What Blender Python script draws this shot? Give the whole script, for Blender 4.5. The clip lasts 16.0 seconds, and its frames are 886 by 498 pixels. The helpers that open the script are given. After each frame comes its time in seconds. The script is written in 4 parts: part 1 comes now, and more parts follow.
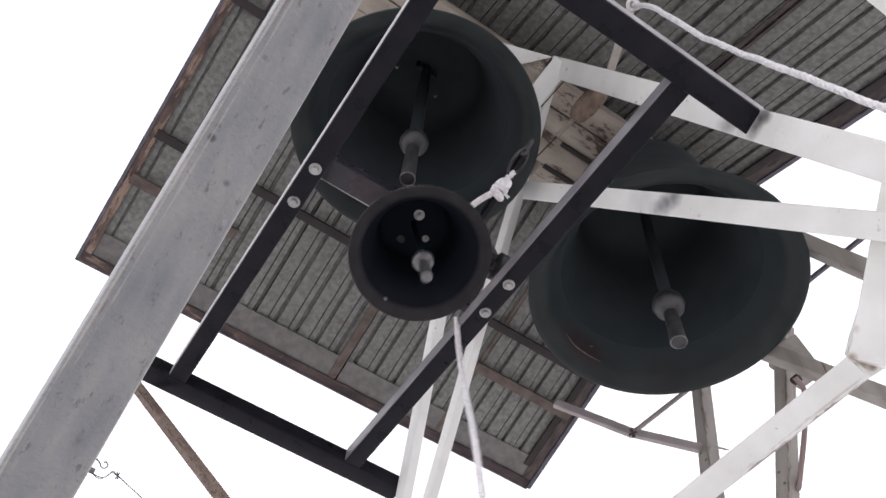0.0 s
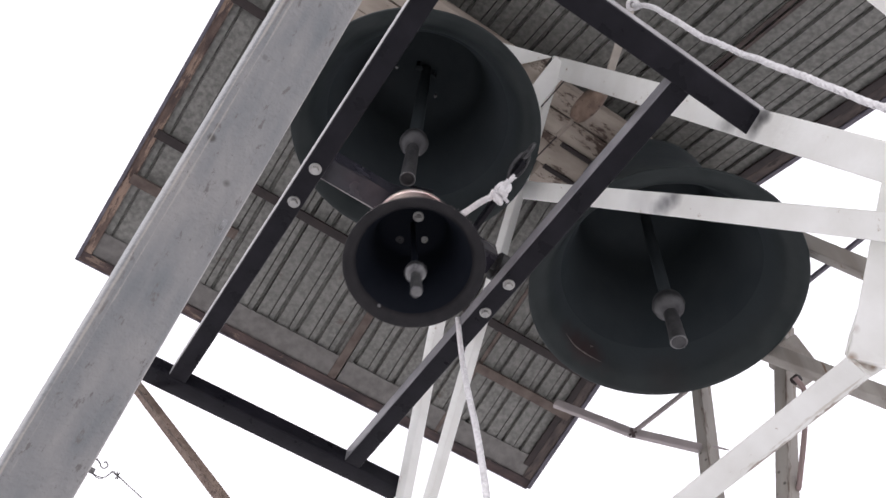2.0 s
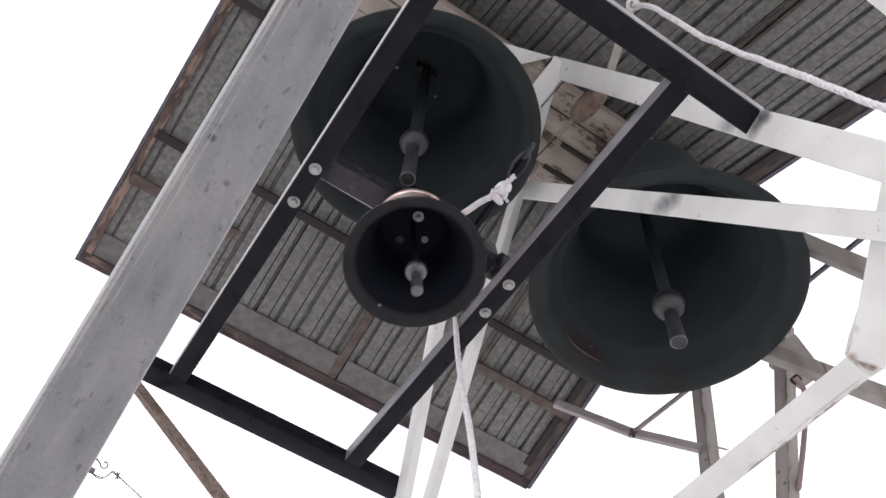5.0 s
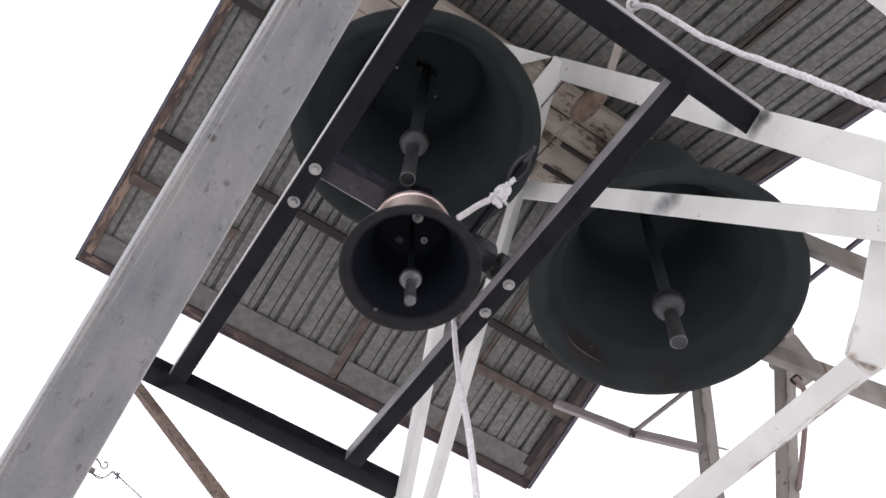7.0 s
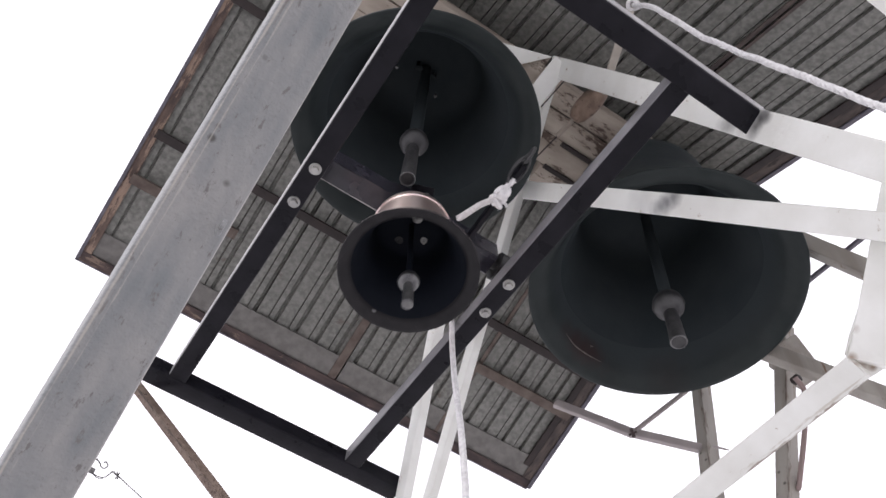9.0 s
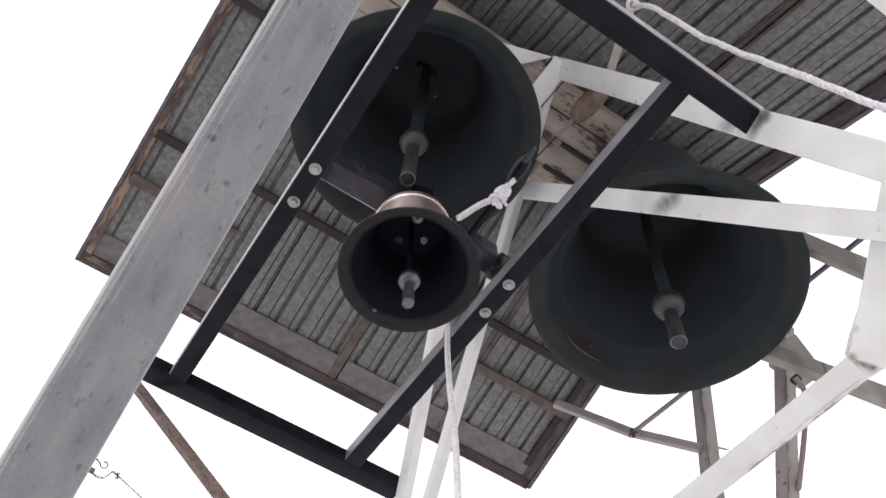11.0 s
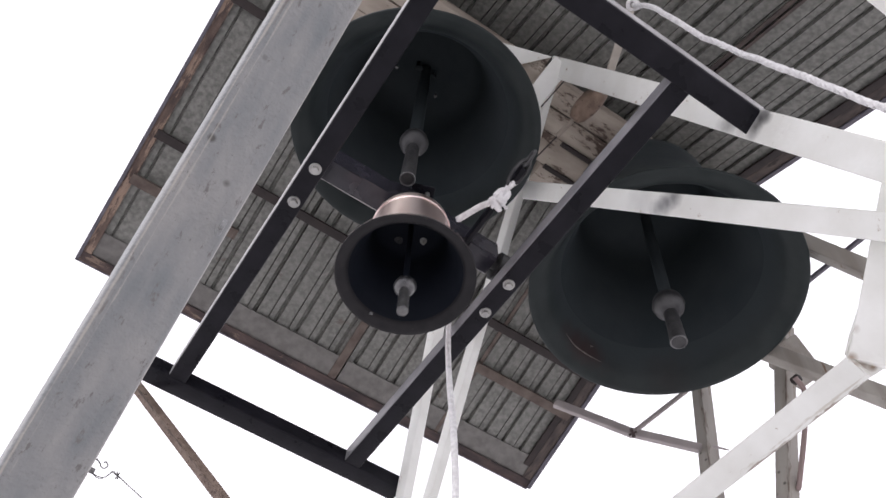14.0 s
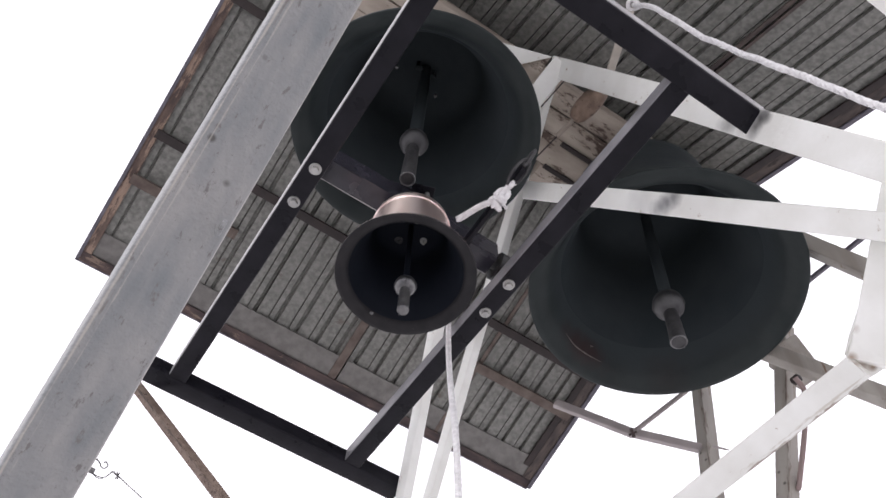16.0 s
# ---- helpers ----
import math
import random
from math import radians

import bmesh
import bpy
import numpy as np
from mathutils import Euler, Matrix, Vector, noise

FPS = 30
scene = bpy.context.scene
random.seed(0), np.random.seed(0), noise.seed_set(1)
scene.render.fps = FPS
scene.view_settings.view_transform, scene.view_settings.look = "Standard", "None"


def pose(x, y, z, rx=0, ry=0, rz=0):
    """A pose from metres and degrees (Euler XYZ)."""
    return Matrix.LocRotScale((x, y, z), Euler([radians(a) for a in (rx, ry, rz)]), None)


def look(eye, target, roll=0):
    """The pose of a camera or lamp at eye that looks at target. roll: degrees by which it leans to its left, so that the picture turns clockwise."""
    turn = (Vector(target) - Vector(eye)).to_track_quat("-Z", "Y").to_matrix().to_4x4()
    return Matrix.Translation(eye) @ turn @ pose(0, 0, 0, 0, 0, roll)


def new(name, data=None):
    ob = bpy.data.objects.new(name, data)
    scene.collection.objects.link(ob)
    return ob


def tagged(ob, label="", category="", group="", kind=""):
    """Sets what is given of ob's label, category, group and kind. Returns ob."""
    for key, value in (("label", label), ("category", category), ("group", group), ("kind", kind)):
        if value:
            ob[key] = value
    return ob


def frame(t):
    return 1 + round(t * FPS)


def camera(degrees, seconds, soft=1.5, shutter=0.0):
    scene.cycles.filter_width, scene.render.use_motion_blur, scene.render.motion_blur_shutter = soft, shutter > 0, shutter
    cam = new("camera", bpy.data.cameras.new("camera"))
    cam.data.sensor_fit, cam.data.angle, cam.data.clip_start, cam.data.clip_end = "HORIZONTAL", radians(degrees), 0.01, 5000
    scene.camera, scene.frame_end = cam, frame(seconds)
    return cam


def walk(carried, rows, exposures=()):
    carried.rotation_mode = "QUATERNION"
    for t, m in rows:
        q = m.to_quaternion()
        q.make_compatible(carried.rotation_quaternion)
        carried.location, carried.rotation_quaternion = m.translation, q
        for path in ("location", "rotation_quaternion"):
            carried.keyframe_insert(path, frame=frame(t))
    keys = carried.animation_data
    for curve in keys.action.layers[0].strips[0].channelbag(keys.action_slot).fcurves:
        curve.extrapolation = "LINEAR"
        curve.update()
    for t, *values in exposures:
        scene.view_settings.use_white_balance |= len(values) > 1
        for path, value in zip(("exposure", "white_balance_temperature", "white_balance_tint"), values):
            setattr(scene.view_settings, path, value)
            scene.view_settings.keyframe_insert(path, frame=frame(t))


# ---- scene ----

# ---------------------------------------------------------------- camera
cam = camera(54.26, 16.0, soft=1.5, shutter=0.3)
EYE = (0.0, 0.0, 1.6)
CAM = Matrix(((0.83481, -0.48549, -0.25960, EYE[0]),
              (-0.54817, -0.68931, -0.47367, EYE[1]),
              (0.05102, 0.53773, -0.84157, EYE[2]),
              (0, 0, 0, 1)))
# the phone's automatic exposure breathes with the bright bell, once a second
BREATH = ((0.0, -0.04), (0.1, 0.03), (0.25, 0.08), (0.5, 0.10), (0.65, -0.01), (0.75, -0.07), (0.9, -0.09))
walk(cam, [(0.0, CAM), (16.0, CAM)], exposures=[(s + p, e) for s in range(16) for p, e in BREATH] + [(16.0, 0.02)])

# ---------------------------------------------------------------- world and sun: a bright overcast day
world = bpy.data.worlds.new("overcast_sky")
scene.world = world
world.use_nodes = True
wn, wl = world.node_tree.nodes, world.node_tree.links
wn.clear()
sky = wn.new("ShaderNodeTexSky")
sky.sky_type, sky.sun_disc = "NISHITA", False
sky.sun_elevation, sky.sun_rotation = radians(52), radians(200)
sky.dust_density, sky.air_density = 4.0, 1.0
dim = wn.new("ShaderNodeVectorMath")
dim.operation = "SCALE"
dim.inputs["Scale"].default_value = 0.09
cloud = wn.new("ShaderNodeMix")
cloud.data_type = "RGBA"
cloud.inputs[0].default_value = 0.92
cloud.inputs[7].default_value = (1.525, 1.475, 1.575, 1)
bgn = wn.new("ShaderNodeBackground")
won = wn.new("ShaderNodeOutputWorld")
wl.new(sky.outputs[0], dim.inputs[0])
wl.new(dim.outputs[0], cloud.inputs[6])
wl.new(cloud.outputs[2], bgn.inputs[0])
wl.new(bgn.outputs[0], won.inputs[0])
sun_data = bpy.data.lights.new("sun", "SUN")
sun_data.energy, sun_data.angle, sun_data.color = 0.9, radians(25), (1.0, 0.97, 0.93)
sun = new("sun", sun_data)
sun.matrix_world = look((0, 0, 20), (5.5, 3.0, 12))


# ---------------------------------------------------------------- materials
def material(name, base, other, scale=12.0, rough=0.5, metal=0.0, bump=0.1, grain=120.0, flecks=None, fleck_at=0.66, fleck_scale=9.0, contrast=(0.35, 0.65), spread=0.0, stretch=(1, 1, 1), streak=(1, 1, 1)):
    m = bpy.data.materials.new(name)
    m.use_nodes = True
    n, l = m.node_tree.nodes, m.node_tree.links
    b = n["Principled BSDF"]
    b.inputs["Metallic"].default_value = metal
    tc = n.new("ShaderNodeTexCoord")
    mp = n.new("ShaderNodeMapping")
    mp.inputs["Scale"].default_value = stretch
    l.new(tc.outputs["Object"], mp.inputs[0])
    big = n.new("ShaderNodeTexNoise")
    big.inputs["Scale"].default_value, big.inputs["Detail"].default_value = scale, 6
    l.new(mp.outputs[0], big.inputs["Vector"])
    ramp = n.new("ShaderNodeValToRGB")
    ramp.color_ramp.elements[0].position, ramp.color_ramp.elements[1].position = contrast
    ramp.color_ramp.elements[0].color, ramp.color_ramp.elements[1].color = (*base, 1), (*other, 1)
    l.new(big.outputs["Fac"], ramp.inputs[0])
    fine = n.new("ShaderNodeTexNoise")
    fine.inputs["Scale"].default_value, fine.inputs["Detail"].default_value = grain, 4
    l.new(tc.outputs["Object"], fine.inputs["Vector"])
    colour = ramp.outputs[0]
    if spread:
        info = n.new("ShaderNodeObjectInfo")
        hsv = n.new("ShaderNodeHueSaturation")
        ma = n.new("ShaderNodeMapRange")
        ma.inputs["To Min"].default_value, ma.inputs["To Max"].default_value = 1 - spread, 1 + spread
        l.new(info.outputs["Random"], ma.inputs["Value"])
        l.new(ma.outputs[0], hsv.inputs["Value"])
        l.new(colour, hsv.inputs["Color"])
        colour = hsv.outputs[0]
    if flecks:
        spots = n.new("ShaderNodeTexNoise")
        spots.inputs["Scale"].default_value, spots.inputs["Detail"].default_value, spots.inputs["Roughness"].default_value = fleck_scale, 9, 0.72
        run = n.new("ShaderNodeMapping")
        run.inputs["Scale"].default_value = streak
        l.new(tc.outputs["Object"], run.inputs[0])
        l.new(run.outputs[0], spots.inputs["Vector"])
        cut = n.new("ShaderNodeMapRange")
        cut.inputs["From Min"].default_value, cut.inputs["From Max"].default_value = fleck_at, fleck_at + 0.05
        l.new(spots.outputs["Fac"], cut.inputs["Value"])
        mix = n.new("ShaderNodeMix")
        mix.data_type = "RGBA"
        mix.inputs[7].default_value = (*flecks, 1)
        l.new(cut.outputs[0], mix.inputs[0])
        l.new(colour, mix.inputs[6])
        colour = mix.outputs[2]
    l.new(colour, b.inputs["Base Color"])
    rr = n.new("ShaderNodeMapRange")
    rr.inputs["To Min"].default_value, rr.inputs["To Max"].default_value = max(rough - 0.12, 0.02), min(rough + 0.12, 1)
    l.new(big.outputs["Fac"], rr.inputs["Value"])
    l.new(rr.outputs[0], b.inputs["Roughness"])
    bp = n.new("ShaderNodeBump")
    bp.inputs["Strength"].default_value, bp.inputs["Distance"].default_value = bump, 0.004
    l.new(fine.outputs["Fac"], bp.inputs["Height"])
    l.new(bp.outputs[0], b.inputs["Normal"])
    return m


M_WHITE = material("white_paint", (0.865, 0.875, 0.845), (0.775, 0.78, 0.74), 9, 0.42, 0, 0.3, 60, (0.36, 0.28, 0.20), 0.64, 24)
M_CREAM = material("dirty_cream_paint", (0.36, 0.34, 0.308), (0.235, 0.213, 0.188), 14, 0.55, 0, 0.2, 60, (0.17, 0.11, 0.075), 0.60, 30, stretch=(1, 1, 0.12), streak=(1, 1, 0.12))
M_GREY = material("weathered_grey_paint", (0.190, 0.205, 0.215), (0.315, 0.310, 0.305), 26, 0.42, 0, 0.8, 130, (0.160, 0.153, 0.152), 0.585, 62, (0.30, 0.70), stretch=(1, 1, 0.30), streak=(1, 1, 0.42))
M_HEAD = material("satin_black_paint", (0.019, 0.019, 0.026), (0.034, 0.033, 0.043), 14, 0.25, 0, 0.2, 90)
M_BLACK = material("black_paint", (0.0075, 0.0075, 0.0105), (0.0135, 0.013, 0.0175), 14, 0.30, 0, 0.2, 90)
M_BLACK.node_tree.nodes["Principled BSDF"].inputs["IOR"].default_value = 1.24  # gloss of black enamel
M_SHEET = material("galvanised_sheet", (0.142, 0.144, 0.132), (0.250, 0.249, 0.232), 55, 0.55, 0.25, 0.25, 160, (0.13, 0.115, 0.10), 0.62, 9, spread=0.05)
M_FLASH = material("galvanised_flashing", (0.135, 0.129, 0.122), (0.200, 0.193, 0.183), 30, 0.55, 0.25, 0.1, 160)
M_RUSTY = material("rusty_painted_steel", (0.026, 0.018, 0.020), (0.090, 0.062, 0.058), 26, 0.75, 0, 0.6, 90, (0.20, 0.145, 0.115), 0.57, 22, stretch=(0.35, 1, 1), streak=(0.3, 1, 1))
M_VERGE = material("flaking_rusty_steel", (0.060, 0.040, 0.036), (0.150, 0.105, 0.085), 30, 0.75, 0, 0.7, 90, (0.30, 0.215, 0.165), 0.50, 26, stretch=(1, 0.35, 0.35), streak=(1, 0.22, 0.22))
M_TANVERGE = material("brown_flaking_steel", (0.040, 0.031, 0.031), (0.105, 0.083, 0.073), 34, 0.75, 0, 0.6, 90, (0.030, 0.022, 0.022), 0.56, 30, stretch=(1, 0.35, 0.35), streak=(1, 0.25, 0.25))
M_TRIM = material("lilac_grey_trim", (0.075, 0.071, 0.088), (0.130, 0.122, 0.148), 20, 0.4, 0, 0.2, 90)
M_DARK_STEEL_GAP = material("dark_primer_steel_and_gap_shade", (0.020, 0.015, 0.015), (0.036, 0.027, 0.026), 16, 0.7, 0, 0.3, 90)
M_TANRUST = material("tan_rusted_strip", (0.15, 0.120, 0.102), (0.085, 0.062, 0.054), 18, 0.75, 0, 0.4, 90)
M_BELL = material("dark_patinated_bronze", (0.0165, 0.0220, 0.0225), (0.0265, 0.0325, 0.0330), 9, 0.5, 0.0, 0.2, 70, (0.050, 0.036, 0.032), 0.66, 5)
M_BELL.node_tree.nodes["Principled BSDF"].inputs["IOR"].default_value = 1.28
# lighter than the lip, so that the deep shade inside is lifted
M_BELL_IN = material("shade_lifted_bronze_inside", (0.033, 0.041, 0.045), (0.044, 0.052, 0.056), 8, 0.7, 0.0, 0.2, 70)
M_BELL_IN.node_tree.nodes["Principled BSDF"].inputs["IOR"].default_value = 1.15
M_PALE_MARK = material("pale_bronze", (0.085, 0.070, 0.066), (0.15, 0.13, 0.125), 60, 0.5, 0.2, 0.2, 120)
M_BRONZE = material("brushed_bronze", (0.90, 0.73, 0.69), (0.99, 0.86, 0.83), 26, 0.37, 1.0, 0.05, 150, stretch=(1, 1, 0.12))
# near-black for the small bell's inside and its clapper rod
M_BRONZE_IN = material("near_black_bronze", (0.008, 0.0105, 0.0165), (0.013, 0.0155, 0.022), 10, 0.7, 0.0, 0.15, 90)
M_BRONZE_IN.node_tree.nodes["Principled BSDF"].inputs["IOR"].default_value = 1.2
M_LIP = material("worn_dark_lip", (0.010, 0.0095, 0.0115), (0.019, 0.018, 0.020), 30, 0.5, 0.0, 0.2, 90, (0.07, 0.065, 0.065), 0.66, 40)
M_LIP.node_tree.nodes["Principled BSDF"].inputs["IOR"].default_value = 1.33
M_IRON = material("dark_forged_iron", (0.040, 0.040, 0.043), (0.085, 0.085, 0.087), 30, 0.45, 0.6, 0.3, 120)
M_ZINC = material("zinc_plated_steel", (0.34, 0.34, 0.335), (0.48, 0.48, 0.465), 40, 0.4, 0.7, 0.1, 150)
M_CLAP = material("worn_clapper_iron", (0.10, 0.10, 0.105), (0.22, 0.22, 0.22), 40, 0.32, 0.8, 0.2, 120)
# greys for the sky-lit bar sides, dimmer on the right; the second also bare steel
M_LIT_SIDE_DIM = material("dimmer_lit_side", (0.17, 0.165, 0.18), (0.25, 0.243, 0.257), 12, 0.5, 0.1, 0.3, 80)
M_BARE_LIT = material("bare_steel_and_lit_side", (0.36, 0.355, 0.365), (0.50, 0.495, 0.50), 12, 0.5, 0.1, 0.3, 80)
M_ROPE = material("white_rope_fibre", (0.85, 0.845, 0.85), (0.68, 0.67, 0.68), 90, 0.9, 0, 0.4, 260)
M_WOOD = material("brown_turned_wood", (0.145, 0.098, 0.073), (0.27, 0.195, 0.150), 26, 0.7, 0, 0.5, 80, (0.085, 0.055, 0.042), 0.555, 38)
M_BEAM = material("beige_painted_wood", (0.46, 0.405, 0.345), (0.29, 0.248, 0.208), 14, 0.7, 0, 0.5, 60, (0.085, 0.058, 0.045), 0.565, 16, stretch=(0.3, 1, 1), streak=(0.35, 1, 1))
M_PINK = material("pinkish_grey_paint", (0.31, 0.28, 0.275), (0.40, 0.362, 0.358), 10, 0.6, 0, 0.2, 80, (0.18, 0.11, 0.07), 0.68, 14)
M_STAY = material("rusty_tan_paint", (0.13, 0.092, 0.073), (0.25, 0.19, 0.155), 40, 0.7, 0, 0.5, 80, (0.065, 0.038, 0.030), 0.56, 80)
M_WIRE = material("dull_grey_wire", (0.10, 0.10, 0.105), (0.17, 0.165, 0.165), 40, 0.5, 0.3, 0.2, 120)
M_HANDLE = material("pale_worn_handle", (0.60, 0.56, 0.50), (0.46, 0.42, 0.37), 18, 0.6, 0, 0.3, 80)
M_PLASTIC = material("brown_cable_sheath", (0.22, 0.16, 0.15), (0.28, 0.21, 0.20), 12, 0.5, 0, 0.1, 80)
M_GROUND = material("worn_concrete", (0.48, 0.47, 0.475), (0.57, 0.56, 0.565), 2.5, 0.85, 0, 0.4, 40, (0.28, 0.27, 0.26), 0.62, 3)


def smeared(name, spots, dark=(0.05, 0.05, 0.055), source=None):
    """Paint with smears: spots of (centre in object space, size, strength)."""
    m = (source or M_WHITE).copy()
    m.name = name
    n, l = m.node_tree.nodes, m.node_tree.links
    b = n["Principled BSDF"]
    colour = b.inputs["Base Color"].links[0].from_socket
    tc = next(k for k in n if k.bl_idname == "ShaderNodeTexCoord")
    grain = n.new("ShaderNodeTexNoise")
    grain.inputs["Scale"].default_value, grain.inputs["Detail"].default_value = 30, 5
    l.new(tc.outputs["Object"], grain.inputs["Vector"])
    for at, size, strong in spots:
        far = n.new("ShaderNodeVectorMath")
        far.operation = "DISTANCE"
        far.inputs[1].default_value = at
        l.new(tc.outputs["Object"], far.inputs[0])
        add = n.new("ShaderNodeMath")
        add.operation = "MULTIPLY_ADD"
        add.inputs[1].default_value = size * 0.9
        l.new(grain.outputs["Fac"], add.inputs[0])
        l.new(far.outputs["Value"], add.inputs[2])
        fade = n.new("ShaderNodeMapRange")
        fade.inputs["From Min"].default_value, fade.inputs["From Max"].default_value = size * 0.62, size * 1.75
        fade.inputs["To Min"].default_value, fade.inputs["To Max"].default_value = strong, 0
        l.new(add.outputs[0], fade.inputs["Value"])
        mix = n.new("ShaderNodeMix")
        mix.data_type = "RGBA"
        mix.inputs[7].default_value = (*dark, 1)
        l.new(fade.outputs[0], mix.inputs[0])
        l.new(colour, mix.inputs[6])
        colour = mix.outputs[2]
    l.new(colour, b.inputs["Base Color"])
    return m


def ragged_strip(m, at, width, tint, strong=0.75, pits=True, ragged=9, grow=0.0):
    """A ragged strip of other paint, dirt or painted edge light along a bar whose x runs across it, and small dark
    pits.
    """
    n, l = m.node_tree.nodes, m.node_tree.links
    b = n["Principled BSDF"]
    colour = b.inputs["Base Color"].links[0].from_socket
    tc = next(k for k in n if k.bl_idname == "ShaderNodeTexCoord")
    xyz = n.new("ShaderNodeSeparateXYZ")
    l.new(tc.outputs["Object"], xyz.inputs[0])
    mp = n.new("ShaderNodeMapping")
    mp.inputs["Scale"].default_value = (1, 1, 0.22)
    l.new(tc.outputs["Object"], mp.inputs[0])
    rag = n.new("ShaderNodeTexNoise")
    rag.inputs["Scale"].default_value, rag.inputs["Detail"].default_value, rag.inputs["Roughness"].default_value = 70, 6, 0.65
    l.new(mp.outputs[0], rag.inputs["Vector"])
    away = n.new("ShaderNodeMath")
    away.operation = "SUBTRACT"
    away.inputs[1].default_value = at
    l.new(xyz.outputs["X"], away.inputs[0])
    dist = n.new("ShaderNodeMath")
    dist.operation = "ABSOLUTE"
    l.new(away.outputs[0], dist.inputs[0])
    torn = n.new("ShaderNodeMath")
    torn.operation = "MULTIPLY_ADD"
    torn.inputs[1].default_value = width * ragged
    l.new(rag.outputs["Fac"], torn.inputs[0])
    l.new(dist.outputs[0], torn.inputs[2])
    fade = n.new("ShaderNodeMapRange")
    fade.inputs["From Min"].default_value, fade.inputs["From Max"].default_value = width * (ragged * 0.5 - 0.6 + grow), width * (ragged * 0.5 + 0.5 + grow)
    fade.inputs["To Min"].default_value, fade.inputs["To Max"].default_value = strong, 0
    l.new(torn.outputs[0], fade.inputs["Value"])
    pale = n.new("ShaderNodeMix")
    pale.data_type = "RGBA"
    pale.inputs[7].default_value = (*tint, 1)
    l.new(fade.outputs[0], pale.inputs[0])
    l.new(colour, pale.inputs[6])
    if not pits:
        l.new(pale.outputs[2], b.inputs["Base Color"])
        return
    pit = n.new("ShaderNodeTexVoronoi")
    pit.inputs["Scale"].default_value = 15
    l.new(tc.outputs["Object"], pit.inputs["Vector"])
    hole = n.new("ShaderNodeMapRange")
    hole.inputs["From Min"].default_value, hole.inputs["From Max"].default_value = 0.05, 0.11
    hole.inputs["To Min"].default_value, hole.inputs["To Max"].default_value = 0.85, 0
    l.new(pit.outputs["Distance"], hole.inputs["Value"])
    dark = n.new("ShaderNodeMix")
    dark.data_type = "RGBA"
    dark.inputs[7].default_value = (0.06, 0.055, 0.05, 1)
    l.new(hole.outputs[0], dark.inputs[0])
    l.new(pale.outputs[2], dark.inputs[6])
    l.new(dark.outputs[2], b.inputs["Base Color"])


ragged_strip(M_GREY, -0.0440, 0.0016, (0.44, 0.415, 0.38), 0.75, True, 4, 0.7)
ragged_strip(M_GREY, -0.0340, 0.0014, (0.42, 0.40, 0.37), 0.55, False, 6, 0.4)
ragged_strip(M_GREY, -0.0395, 0.0026, (0.12, 0.095, 0.080), 0.6, False, 9, -0.7)
# light on the right-hand bevel, painted as a pale line
ragged_strip(M_GREY, 0.0475, 0.0014, (0.44, 0.425, 0.41), 0.7, False, 4, 0.8)
M_ANGLE = M_CREAM.copy()
M_ANGLE.name = "cream_paint_with_brown_dirt_in_the_corner"
ragged_strip(M_ANGLE, 0.0, 0.0075, (0.115, 0.080, 0.058), 0.8)
M_RAIL = M_WHITE.copy()
M_RAIL.name = "white_paint_with_brown_flecks_along_the_edge"
ragged_strip(M_RAIL, 0.0285, 0.0034, (0.20, 0.13, 0.085), 0.75, False)
ragged_strip(M_RAIL, 0.020, 0.0030, (0.42, 0.36, 0.28), 0.45, False)
M_STAY_EDGE = M_STAY.copy()
M_STAY_EDGE.name = "tan_paint_with_dark_rust_in_the_corner"
ragged_strip(M_STAY_EDGE, -0.002, 0.0035, (0.035, 0.022, 0.018), 0.85, False)



def shade_lifted(m, low, high, tint):
    """Patina that turns lighter above a bell's lip to lift the shade inside, with an uneven border."""
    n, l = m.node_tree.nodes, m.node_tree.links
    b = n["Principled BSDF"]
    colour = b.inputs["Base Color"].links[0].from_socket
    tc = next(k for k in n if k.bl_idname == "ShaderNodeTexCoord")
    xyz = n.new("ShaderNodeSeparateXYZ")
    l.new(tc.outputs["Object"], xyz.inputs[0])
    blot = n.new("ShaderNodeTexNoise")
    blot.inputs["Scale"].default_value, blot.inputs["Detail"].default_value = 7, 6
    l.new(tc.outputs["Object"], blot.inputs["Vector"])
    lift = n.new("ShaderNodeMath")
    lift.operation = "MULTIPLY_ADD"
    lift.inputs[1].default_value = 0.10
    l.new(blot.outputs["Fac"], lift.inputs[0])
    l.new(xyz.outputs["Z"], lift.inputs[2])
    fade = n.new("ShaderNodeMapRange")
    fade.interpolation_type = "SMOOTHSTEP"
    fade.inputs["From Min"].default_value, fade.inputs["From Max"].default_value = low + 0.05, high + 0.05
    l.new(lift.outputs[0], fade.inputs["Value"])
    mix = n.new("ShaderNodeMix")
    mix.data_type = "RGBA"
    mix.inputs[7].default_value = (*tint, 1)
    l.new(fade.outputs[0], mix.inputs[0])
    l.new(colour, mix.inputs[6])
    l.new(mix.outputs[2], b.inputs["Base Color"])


# colour grows lighter above the lip to lift the inner shade
shade_lifted(M_BELL, 0.0, 0.105, (0.0385, 0.0465, 0.0505))

# ---------------------------------------------------------------- mesh helpers
def thing(name, at, label, category, group="", kind=""):
    ob = new(name)
    ob.empty_display_size = 0.05
    ob.location = at
    return tagged(ob, label, category, group, kind)


def world_at(ob):
    return Vector((0, 0, 0)) if ob is None else Vector(ob.location) + world_at(ob.parent)


